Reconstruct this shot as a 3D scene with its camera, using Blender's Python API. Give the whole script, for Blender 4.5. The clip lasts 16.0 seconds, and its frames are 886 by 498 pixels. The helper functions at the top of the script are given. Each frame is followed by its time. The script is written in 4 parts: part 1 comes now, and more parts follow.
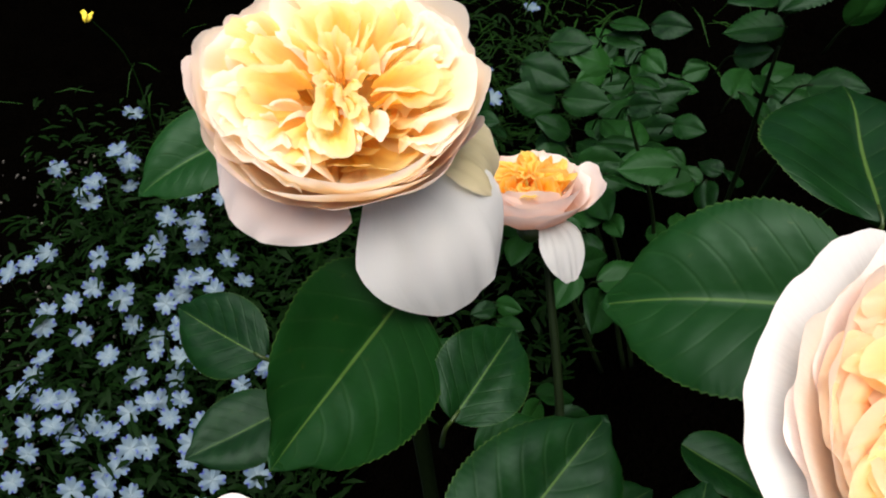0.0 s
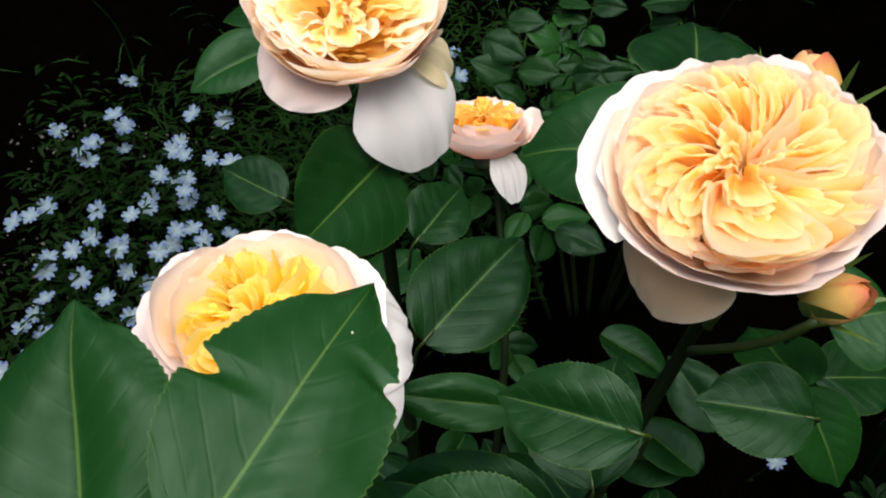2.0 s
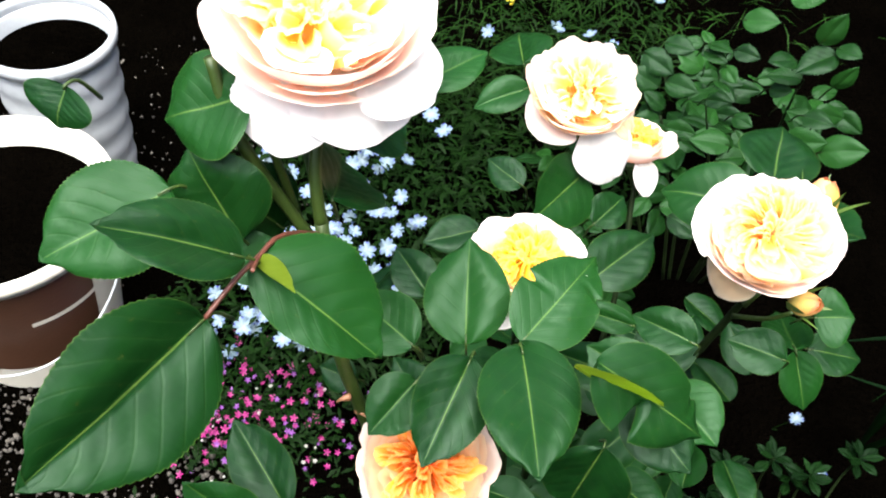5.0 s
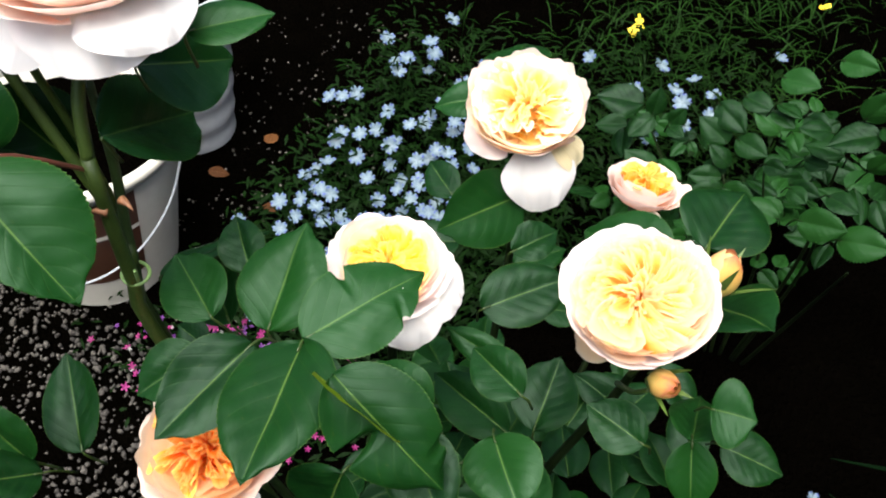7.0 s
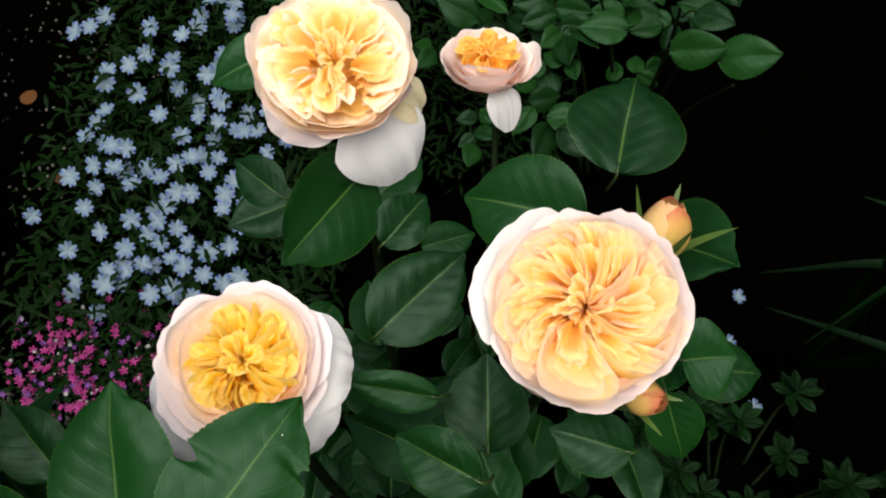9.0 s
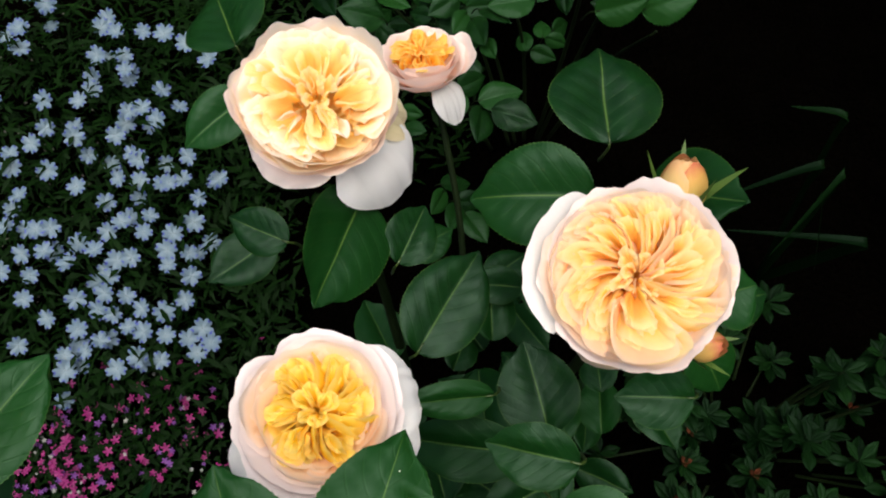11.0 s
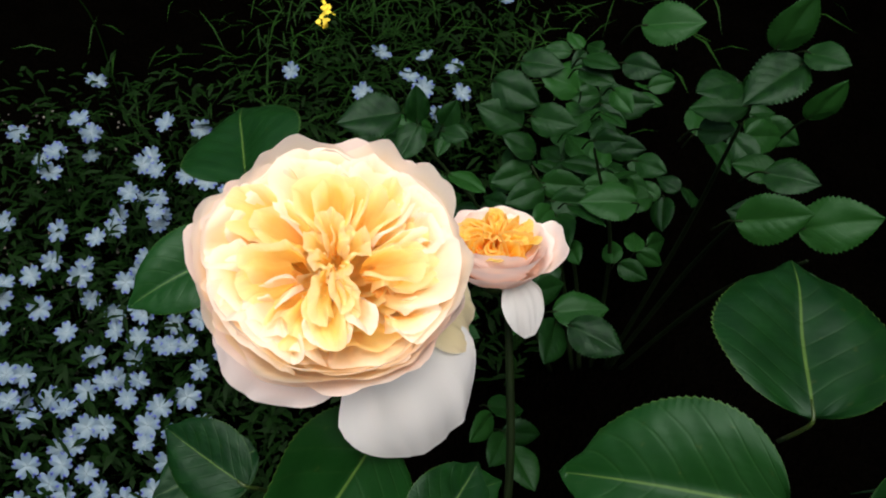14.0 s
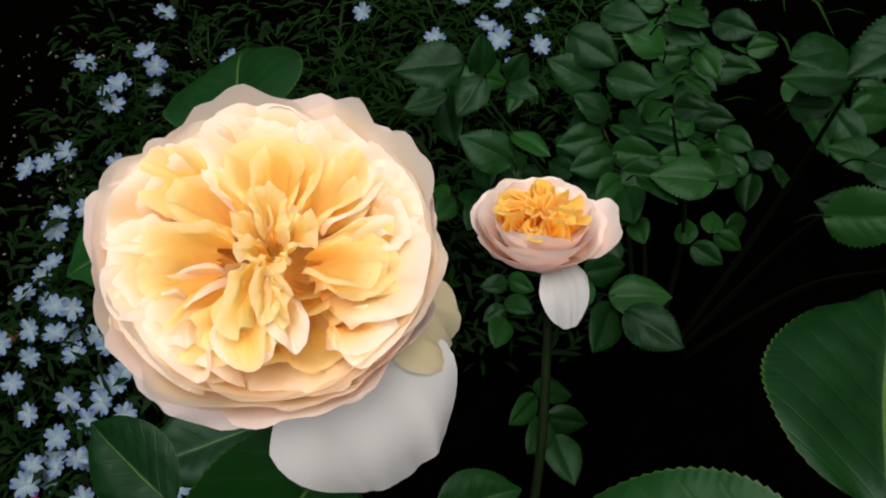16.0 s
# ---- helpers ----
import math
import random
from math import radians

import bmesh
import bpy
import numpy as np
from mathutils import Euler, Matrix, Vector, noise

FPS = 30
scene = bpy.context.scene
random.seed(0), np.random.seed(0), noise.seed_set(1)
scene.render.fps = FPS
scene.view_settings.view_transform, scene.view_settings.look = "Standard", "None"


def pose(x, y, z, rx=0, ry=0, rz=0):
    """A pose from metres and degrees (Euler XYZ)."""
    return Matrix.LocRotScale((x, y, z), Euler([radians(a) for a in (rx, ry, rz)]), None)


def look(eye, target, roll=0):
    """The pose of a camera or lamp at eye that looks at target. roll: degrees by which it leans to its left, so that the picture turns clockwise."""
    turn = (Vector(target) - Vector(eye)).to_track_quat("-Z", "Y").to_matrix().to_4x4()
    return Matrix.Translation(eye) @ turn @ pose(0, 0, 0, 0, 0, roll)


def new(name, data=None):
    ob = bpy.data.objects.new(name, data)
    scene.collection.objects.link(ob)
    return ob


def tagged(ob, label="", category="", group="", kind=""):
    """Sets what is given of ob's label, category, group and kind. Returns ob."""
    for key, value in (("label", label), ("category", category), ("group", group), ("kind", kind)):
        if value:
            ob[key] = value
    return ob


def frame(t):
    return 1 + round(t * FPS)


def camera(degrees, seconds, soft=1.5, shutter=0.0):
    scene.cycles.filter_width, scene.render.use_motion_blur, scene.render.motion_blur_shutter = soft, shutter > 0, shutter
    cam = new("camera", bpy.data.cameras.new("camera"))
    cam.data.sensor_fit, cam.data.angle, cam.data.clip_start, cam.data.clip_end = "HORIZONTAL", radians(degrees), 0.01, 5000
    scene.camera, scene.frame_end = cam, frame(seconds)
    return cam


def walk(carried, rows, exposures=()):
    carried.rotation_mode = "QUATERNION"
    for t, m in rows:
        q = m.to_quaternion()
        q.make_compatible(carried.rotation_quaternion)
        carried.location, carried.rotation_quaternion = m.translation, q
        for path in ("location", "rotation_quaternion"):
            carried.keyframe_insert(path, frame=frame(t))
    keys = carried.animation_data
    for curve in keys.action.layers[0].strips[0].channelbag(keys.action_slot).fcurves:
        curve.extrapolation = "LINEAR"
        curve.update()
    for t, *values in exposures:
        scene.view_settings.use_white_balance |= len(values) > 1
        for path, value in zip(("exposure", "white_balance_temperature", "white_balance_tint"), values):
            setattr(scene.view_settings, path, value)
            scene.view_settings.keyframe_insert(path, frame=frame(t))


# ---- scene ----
cam = camera(55.04, 16.0, soft=2.0)
PATH = [
    (0, (-0.0051, 0.0020, 0.8563), (-0.0139, 0.3593, 0.5066), -1.00),
    (0.5, (0.0244, -0.0274, 0.8607), (0.0237, 0.3284, 0.5094), -1.35),
    (1, (0.0500, -0.0479, 0.8592), (0.0490, 0.3089, 0.5089), -1.10),
    (1.5, (0.0517, -0.0628, 0.8693), (0.0589, 0.2922, 0.5172), 0.03),
    (2, (-0.0025, -0.1214, 0.8981), (0.0073, 0.2365, 0.5490), 2.29),
    (2.5, (-0.0419, -0.1778, 0.9157), (-0.0624, 0.1737, 0.5607), 1.99),
    (3, (-0.0760, -0.2281, 0.9329), (-0.0866, 0.1252, 0.5792), 3.73),
    (3.5, (-0.0970, -0.2886, 0.9527), (-0.0928, 0.0731, 0.6075), 2.85),
    (4, (-0.1120, -0.3139, 1.0139), (-0.1054, 0.0225, 0.6440), 0.81),
    (4.2, (-0.1149, -0.3155, 1.0525), (-0.1113, 0.0046, 0.6684), 2.26),
    (6.3, (0.0866, -0.2756, 1.1453), (-0.0361, 0.0273, 0.7669), 7.15),
    (6.5, (0.0993, -0.2621, 1.1348), (-0.0320, 0.0360, 0.7555), 6.07),
    (7, (0.1023, -0.2330, 1.1036), (-0.0228, 0.0620, 0.7198), 8.28),
    (7.5, (0.0866, -0.1898, 1.0724), (-0.0094, 0.1062, 0.6810), 7.62),
    (8, (0.0706, -0.1448, 1.0446), (0.0170, 0.1516, 0.6455), 8.13),
    (8.5, (0.0594, -0.1023, 1.0407), (0.0268, 0.1744, 0.6255), 7.19),
    (9, (0.0400, -0.0761, 1.0555), (0.0265, 0.1639, 0.6171), 4.01),
    (9.2, (0.0337, -0.0656, 1.0571), (0.0282, 0.1715, 0.6169), 2.38),
    (11.3, (-0.0189, -0.0738, 1.0681), (0.0200, 0.1591, 0.6274), 1.11),
    (11.5, (-0.0165, -0.0757, 1.0661), (0.0173, 0.1622, 0.6276), 2.18),
    (12, (-0.0090, -0.0746, 1.0555), (0.0200, 0.1752, 0.6233), 3.71),
    (12.5, (-0.0037, -0.0714, 1.0398), (0.0206, 0.1787, 0.6075), 4.73),
    (13, (-0.0022, -0.0523, 1.0140), (0.0279, 0.2255, 0.5994), 6.12),
    (13.5, (-0.0087, -0.0089, 0.9706), (0.0126, 0.2899, 0.5702), 4.80),
    (14, (-0.0152, 0.0395, 0.9199), (0.0038, 0.3704, 0.5456), 5.64),
    (14.5, (-0.0168, 0.0659, 0.8879), (0.0011, 0.3948, 0.5116), 6.85),
    (15, (-0.0074, 0.0740, 0.8838), (-0.0109, 0.3907, 0.4970), 5.08),
    (15.5, (0.0097, 0.0858, 0.8816), (-0.0157, 0.3881, 0.4841), 3.56),
    (16, (0.0143, 0.0901, 0.8832), (-0.0141, 0.3953, 0.4882), 3.32),
]
walk(cam, [(t, look(eye, target, roll)) for t, eye, target, roll in PATH],
     exposures=[(0, 0.95, 6500, 10), (0.5, 0.85, 6500, 10), (1, 0.50, 6500, 10), (1.5, 0.45, 6500, 10), (2.2, 1.35, 6500, 10), (3, 2.30, 6500, 10), (4.2, 2.65, 6500, 10), (6.3, 1.95, 6500, 10), (7.5, 1.60, 6500, 10), (8.5, 0.92, 6500, 10), (9.5, 0.85, 6500, 10), (12.5, 0.85, 6500, 10), (14, 0.80, 6500, 10), (15, 0.45, 6500, 10), (16, 0.50, 6500, 10)])

# ---- world and light ----
world = bpy.data.worlds.new("overcast_sky")
scene.world = world
world.use_nodes = True
_wn = world.node_tree
_sky = _wn.nodes.new("ShaderNodeTexSky")
_sky.sky_type = "NISHITA"
_sky.sun_disc = False
_sky.air_density = 0.6
_sky.dust_density = 4.0
_sky.ozone_density = 0.4
_sky.sun_elevation = radians(74)
_sky.sun_rotation = radians(187)
_wn.links.new(_sky.outputs[0], _wn.nodes["Background"].inputs[0])
_wn.nodes["Background"].inputs[1].default_value = 0.12
sun_data = bpy.data.lights.new("sun", "SUN")
sun_data.energy = 2.3
sun_data.angle = radians(55)
sun_data.color = (1.0, 0.985, 0.94)
sun = new("sun", sun_data)
sun.matrix_world = look((-0.05, -0.42, 1.5), (0.0, 0.0, 0.0))


# ---- materials ----
def material(name):
    m = bpy.data.materials.new(name)
    m.use_nodes = True
    m.node_tree.nodes.clear()
    return m


class Nodes:
    """Short hand for wiring a node material."""

    def __init__(self, name):
        self.mat = material(name)
        self.tree = self.mat.node_tree

    def add(self, kind, **values):
        n = self.tree.nodes.new(kind)
        for k, v in values.items():
            if k in n.inputs:
                n.inputs[k].default_value = v
        return n

    def link(self, a, b):
        self.tree.links.new(a, b)

    def ramp(self, source, stops):
        n = self.tree.nodes.new("ShaderNodeValToRGB")
        e = n.color_ramp.elements
        while len(e) < len(stops):
            e.new(0.5)
        for el, (p, c) in zip(e, stops):
            el.position = p
            el.color = (*c, 1.0)
        self.link(source, n.inputs[0])
        return n.outputs[0]

    def mix(self, a, b, factor, mode="MIX"):
        n = self.tree.nodes.new("ShaderNodeMix")
        n.data_type = "RGBA"
        n.blend_type = mode
        for socket, v in ((n.inputs[0], factor), (n.inputs[6], a), (n.inputs[7], b)):
            if isinstance(v, bpy.types.NodeSocket):
                self.link(v, socket)
            elif isinstance(v, tuple):
                socket.default_value = (*v, 1.0)
            else:
                socket.default_value = v
        return n.outputs[2]

    def maths(self, op, a, b=0.0):
        n = self.tree.nodes.new("ShaderNodeMath")
        n.operation = op
        for socket, v in ((n.inputs[0], a), (n.inputs[1], b)):
            if isinstance(v, bpy.types.NodeSocket):
                self.link(v, socket)
            else:
                socket.default_value = v
        return n.outputs[0]

    def noise(self, scale, detail=4.0, vector=None, roughness=0.55):
        n = self.add("ShaderNodeTexNoise", Scale=scale, Detail=detail, Roughness=roughness)
        if vector is None:
            vector = self.tree.nodes.new("ShaderNodeTexCoord").outputs["Object"]
        self.link(vector, n.inputs["Vector"])
        return n.outputs[0]

    def uv(self):
        return self.tree.nodes.new("ShaderNodeTexCoord").outputs["UV"]

    def split(self, vector):
        n = self.tree.nodes.new("ShaderNodeSeparateXYZ")
        self.link(vector, n.inputs[0])
        return n.outputs[0], n.outputs[1]

    def stretch(self, vector, scale):
        n = self.tree.nodes.new("ShaderNodeMapping")
        n.inputs["Scale"].default_value = scale
        self.link(vector, n.inputs[0])
        return n.outputs[0]

    def bump(self, height, strength, distance):
        n = self.add("ShaderNodeBump", Strength=strength, Distance=distance)
        self.link(height, n.inputs["Height"])
        return n.outputs[0]

    def random(self):
        return self.tree.nodes.new("ShaderNodeObjectInfo").outputs["Random"]

    def finish(self, colour, roughness=0.5, normal=None, thin=0.0, thin_colour=None, **values):
        p = self.add("ShaderNodeBsdfPrincipled", **values)
        for socket, v in ((p.inputs["Base Color"], colour), (p.inputs["Roughness"], roughness)):
            if isinstance(v, bpy.types.NodeSocket):
                self.link(v, socket)
            elif isinstance(v, tuple):
                socket.default_value = (*v, 1.0)
            else:
                socket.default_value = v
        out = self.add("ShaderNodeOutputMaterial")
        if normal is not None:
            self.link(normal, p.inputs["Normal"])
        shader = p.outputs[0]
        if thin:
            t = self.add("ShaderNodeBsdfTranslucent")
            c = thin_colour or colour
            if isinstance(c, tuple):
                t.inputs[0].default_value = (*c, 1.0)
            else:
                self.link(c, t.inputs[0])
            mx = self.add("ShaderNodeMixShader")
            mx.inputs[0].default_value = thin
            self.link(shader, mx.inputs[1])
            self.link(t.outputs[0], mx.inputs[2])
            shader = mx.outputs[0]
        self.link(shader, out.inputs[0])
        return self.mat


def petal_material(name, base, middle, rim, fade=(0.25, 0.6, 0.92), blush=0.3, thin=0.72):
    n = Nodes(name)
    uv = n.uv()
    u, v = n.split(uv)
    grain = n.noise(1.0, 3.0, n.stretch(uv, (46.0, 3.0, 1.0)))
    blotch = n.noise(3.0, 3.0, uv)
    place = n.maths("ADD", v, n.maths("MULTIPLY", n.maths("SUBTRACT", blotch, 0.5), 0.35))
    colour = n.ramp(place, [(fade[0], base), (fade[1], middle), (fade[2], rim)])
    edge = n.ramp(v, [(0.86, (0, 0, 0)), (1.0, (1, 1, 1))])
    colour = n.mix(colour, (0.97, 0.88, 0.82), n.maths("MULTIPLY", edge, blush))
    colour = n.mix(colour, (0.98, 0.74, 0.56), n.maths("MULTIPLY", n.random(), 0.08))
    colour = n.mix(colour, (0.98, 0.9, 0.8), n.maths("MULTIPLY", n.maths("SUBTRACT", grain, 0.42), 0.14))
    normal = n.bump(grain, 0.25, 0.0006)
    return n.finish(colour, 0.55, normal, thin, **{"Specular IOR Level": 0.2})


def leaf_material(name, dark, light, under, vein, rough=0.42, teeth=7.0, sheen=0.16, thin=0.06):
    n = Nodes(name)
    uv = n.uv()
    u, v = n.split(uv)
    side = n.maths("ABSOLUTE", n.maths("SUBTRACT", u, 0.5))
    # lateral veins run forward from the midrib
    run = n.maths("SUBTRACT", n.maths("MULTIPLY", v, teeth), n.maths("MULTIPLY", n.maths("POWER", side, 1.15), teeth * 0.85))
    wobble = n.noise(3.0, 2.0, uv)
    run = n.maths("ADD", run, n.maths("MULTIPLY", wobble, 0.3))
    wave = n.maths("ABSOLUTE", n.maths("SUBTRACT", n.maths("FRACT", run), 0.5))
    lateral = n.ramp(wave, [(0.4, (0, 0, 0)), (0.5, (1, 1, 1))])
    midrib = n.ramp(n.maths("SUBTRACT", side, n.maths("MULTIPLY", n.maths("SUBTRACT", 1.0, v), 0.006)), [(0.002, (1, 1, 1)), (0.008, (0, 0, 0))])
    cells = n.add("ShaderNodeTexVoronoi", Scale=26.0)
    n.link(uv, cells.inputs["Vector"])
    fine = n.noise(70.0, 3.0, uv)
    broad = n.noise(5.0, 3.0)
    colour = n.mix(dark, light, n.ramp(broad, [(0.35, (0, 0, 0)), (0.7, (1, 1, 1))]))
    colour = n.mix(n.mix(colour, dark, 0.6), light, n.maths("POWER", n.random(), 1.6))
    colour = n.mix(colour, under, n.maths("MULTIPLY", fine, 0.12))
    colour = n.mix(colour, vein, n.maths("MULTIPLY", lateral, 0.018))
    blemish = n.ramp(n.noise(16.0, 4.0, uv), [(0.66, (0, 0, 0)), (0.74, (1, 1, 1))])
    colour = n.mix(colour, (0.05, 0.06, 0.012), n.maths("MULTIPLY", blemish, 0.3))
    margin = n.maths("GREATER_THAN", side, 0.49)
    colour = n.mix(colour, vein, n.maths("MULTIPLY", margin, 0.16))
    colour = n.mix(colour, vein, n.maths("MULTIPLY", midrib, 0.38))
    puff = n.noise(5.0, 2.0, uv)
    height = n.maths("ADD", n.maths("MULTIPLY", lateral, -0.13), n.maths("ADD", n.maths("MULTIPLY", fine, 0.015), n.maths("MULTIPLY", puff, 0.9)))
    height = n.maths("ADD", height, n.maths("MULTIPLY", cells.outputs["Distance"], -0.05))
    normal = n.bump(height, 0.35, 0.0014)
    roughness = n.ramp(n.noise(9.0, 3.0, uv), [(0.3, (rough - 0.05,) * 3), (0.7, (rough + 0.08,) * 3)])
    return n.finish(colour, roughness, normal, thin, (light[0] * 1.6, light[1] * 2.0, light[2] * 0.8), **{"Specular IOR Level": sheen, "Specular Tint": (0.68, 0.95, 0.8, 1.0)})


def plain_material(name, low, high, scale, roughness=0.6, bump=0.3, distance=0.001, **values):
    n = Nodes(name)
    big = n.noise(scale, 5.0)
    small = n.noise(scale * 9.0, 4.0)
    colour = n.mix(low, high, n.ramp(n.mix(big, small, 0.4), [(0.3, (0, 0, 0)), (0.7, (1, 1, 1))]))
    colour = n.mix(colour, high, n.maths("MULTIPLY", n.random(), 0.3))
    return n.finish(colour, roughness, n.bump(small, bump, distance), **values)


PETAL_APRICOT = petal_material("petal_apricot", (0.98, 0.51, 0.05), (0.98, 0.71, 0.18), (0.99, 0.88, 0.5), (0.0, 0.6, 1.0), blush=0.15)
PETAL_PALE = petal_material("petal_pale_apricot", (0.98, 0.62, 0.1), (0.98, 0.76, 0.23), (0.99, 0.9, 0.5), (0.0, 0.58, 1.0), blush=0.15)
PETAL_BLUSH = petal_material("petal_blush_apricot", (0.98, 0.6, 0.16), (0.98, 0.77, 0.4), (0.98, 0.88, 0.72), (0.0, 0.5, 0.95), blush=0.5, thin=0.6)
PETAL_ROSY = petal_material("petal_rosy_apricot", (0.98, 0.53, 0.18), (0.98, 0.7, 0.4), (0.97, 0.83, 0.68), (0.0, 0.5, 0.95), blush=0.5, thin=0.6)
PETAL_SALMON = petal_material("petal_salmon", (0.98, 0.45, 0.13), (0.98, 0.64, 0.34), (0.98, 0.79, 0.55), (0.0, 0.5, 0.95), blush=0.2)
PETAL_PEACH = petal_material("petal_peach", (0.98, 0.5, 0.26), (0.97, 0.68, 0.53), (0.9, 0.76, 0.7), (0.2, 0.5, 0.85), blush=0.4, thin=0.4)
PETAL_CREAM = petal_material("petal_cream", (0.98, 0.58, 0.4), (0.93, 0.72, 0.64), (0.84, 0.76, 0.75), (0.05, 0.4, 0.8), blush=0.25, thin=0.35)
PETAL_YELLOW = petal_material("petal_yellow", (0.99, 0.64, 0.01), (1.0, 0.81, 0.07), (1.0, 0.91, 0.36), (0.0, 0.5, 1.0), blush=0.05, thin=0.8)
PETAL_ORANGE = petal_material("petal_golden_orange", (0.92, 0.25, 0.003), (0.95, 0.36, 0.012), (0.97, 0.58, 0.14), (0.1, 0.55, 1.0), blush=0.1)
PETAL_SHELL = petal_material("petal_shell_pink", (0.9, 0.36, 0.14), (0.74, 0.44, 0.31), (0.62, 0.5, 0.44), (0.1, 0.5, 0.9), blush=0.2, thin=0.4)
PETAL_GOLD = petal_material("petal_golden", (0.97, 0.45, 0.01), (0.98, 0.62, 0.05), (0.99, 0.78, 0.2), blush=0.1)
PETAL_WHITE = petal_material("petal_white", (0.8, 0.8, 0.58), (0.84, 0.84, 0.79), (0.86, 0.86, 0.84), (0.05, 0.3, 0.8), blush=0.1, thin=0.42)
PETAL_STRAW = petal_material("petal_straw", (0.5, 0.5, 0.14), (0.8, 0.7, 0.36), (0.85, 0.74, 0.46), (0.05, 0.4, 0.9), blush=0.1, thin=0.4)
LEAF = leaf_material("rose_leaf", (0.0010, 0.0102, 0.0011), (0.0048, 0.033, 0.0036), (0.01, 0.055, 0.018), (0.11, 0.19, 0.035))
LEAF_OLIVE = leaf_material("olive_leaf", (0.09, 0.14, 0.01), (0.15, 0.2, 0.014), (0.16, 0.2, 0.03), (0.34, 0.38, 0.08), thin=0.55)
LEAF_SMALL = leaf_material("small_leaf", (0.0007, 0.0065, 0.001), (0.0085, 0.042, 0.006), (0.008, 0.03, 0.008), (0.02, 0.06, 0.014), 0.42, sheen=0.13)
CANE = plain_material("green_cane", (0.012, 0.027, 0.003), (0.032, 0.058, 0.008), 60.0, 0.45)
CANE_RED = plain_material("reddish_stalk", (0.05, 0.013, 0.009), (0.1, 0.032, 0.018), 90.0, 0.5)
# shade and crushed blacks are put into the base colour, far below real soil
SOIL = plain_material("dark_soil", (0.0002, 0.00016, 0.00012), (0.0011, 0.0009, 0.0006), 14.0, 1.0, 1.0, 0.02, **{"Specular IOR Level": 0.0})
CANE_OLD = plain_material("olive_cane", (0.008, 0.021, 0.004), (0.021, 0.044, 0.009), 60.0, 0.5)
# cane green darkened: the shade inside the bushes is put into the colour
SHADED_STEM = plain_material("shaded_stem", (0.003, 0.0065, 0.0015), (0.0075, 0.015, 0.0035), 60.0, 0.6, **{"Specular IOR Level": 0.1})


# ---- mesh helpers ----
def sheet(name, grid, mat, close=False):
    """A smooth mesh from a rows x columns x 3 array, with its UVs."""
    nv, nu = grid.shape[:2]
    faces = []
    uvs = []
    for j in range(nv - 1):
        for i in range(nu if close else nu - 1):
            k = (i + 1) % nu
            faces.append((j * nu + i, j * nu + k, (j + 1) * nu + k, (j + 1) * nu + i))
            for a, b in ((i, j), (i + 1, j), (i + 1, j + 1), (i, j + 1)):
                uvs.append((a / (nu if close else nu - 1), b / (nv - 1)))
    me = bpy.data.meshes.new(name)
    me.from_pydata(grid.reshape(-1, 3).tolist(), [], faces)
    layer = me.uv_layers.new(name="UVMap")
    layer.data.foreach_set("uv", np.array(uvs, dtype=np.float32).ravel())
    me.polygons.foreach_set("use_smooth", [True] * len(faces))
    me.materials.append(mat)
    me.update()
    return me


def child(name, mesh, parent, m=None, label=""):
    ob = new(name, mesh)
    ob.parent = parent
    if m is not None:
        ob.matrix_basis = m
    return tagged(ob, label)


def thing(name, label, category, mesh=None, group="", kind="", at=(0, 0, 0)):
    ob = new(name, mesh)
    ob.location = at
    return tagged(ob, label, category, group, kind)


def curve_points(points, count):
    """Points along a smooth curve through the given ones."""
    p = np.array(points, float)
    if len(p) == 2:
        return p[0] + (p[1] - p[0]) * np.linspace(0, 1, count)[:, None]
    ext = np.vstack([2 * p[0] - p[1], p, 2 * p[-1] - p[-2]])
    out = []
    for s in np.linspace(0, len(p) - 1 - 1e-6, count):
        k = int(s)
        t = s - k
        a, b, c, d = ext[k : k + 4]
        out.append(0.5 * (2 * b + (c - a) * t + (2 * a - 5 * b + 4 * c - d) * t * t + (3 * b - a - 3 * c + d) * t**3))
    return np.array(out)


def tube_mesh(name, points, r0, r1, mat, count=14, sides=8, knobs=0.0):
    p = curve_points(points, count)
    tangent = np.gradient(p, axis=0)
    rows = []
    for k in range(count):
        t = Vector(tangent[k]).normalized()
        a = t.orthogonal().normalized() if k == 0 else (a - t * a.dot(t)).normalized()
        b = t.cross(a)
        r = r0 + (r1 - r0) * k / (count - 1)
        r *= 1 + knobs * noise.noise(Vector(p[k]) * 60)
        rows.append([Vector(p[k]) + (a * math.cos(q) + b * math.sin(q)) * r for q in np.linspace(0, 2 * math.pi, sides, endpoint=False)])
    me = sheet(name, np.array([[tuple(v) for v in row] for row in rows]), mat, close=True)
    bm = bmesh.new()
    bm.from_mesh(me)
    bmesh.ops.holes_fill(bm, edges=[e for e in bm.edges if e.is_boundary], sides=sides)
    bm.to_mesh(me)
    bm.free()
    return me


def axes(axis, spin=0.0, near=(1, 0, 0)):
    """A turn whose z is the axis, and whose x lies towards near, then spun."""
    z = Vector(axis).normalized()
    x = Vector(near)
    x = (x - z * x.dot(z)).normalized()
    m = Matrix((x, z.cross(x), z)).transposed().to_4x4()
    return m @ Matrix.Rotation(radians(spin), 4, "Z")


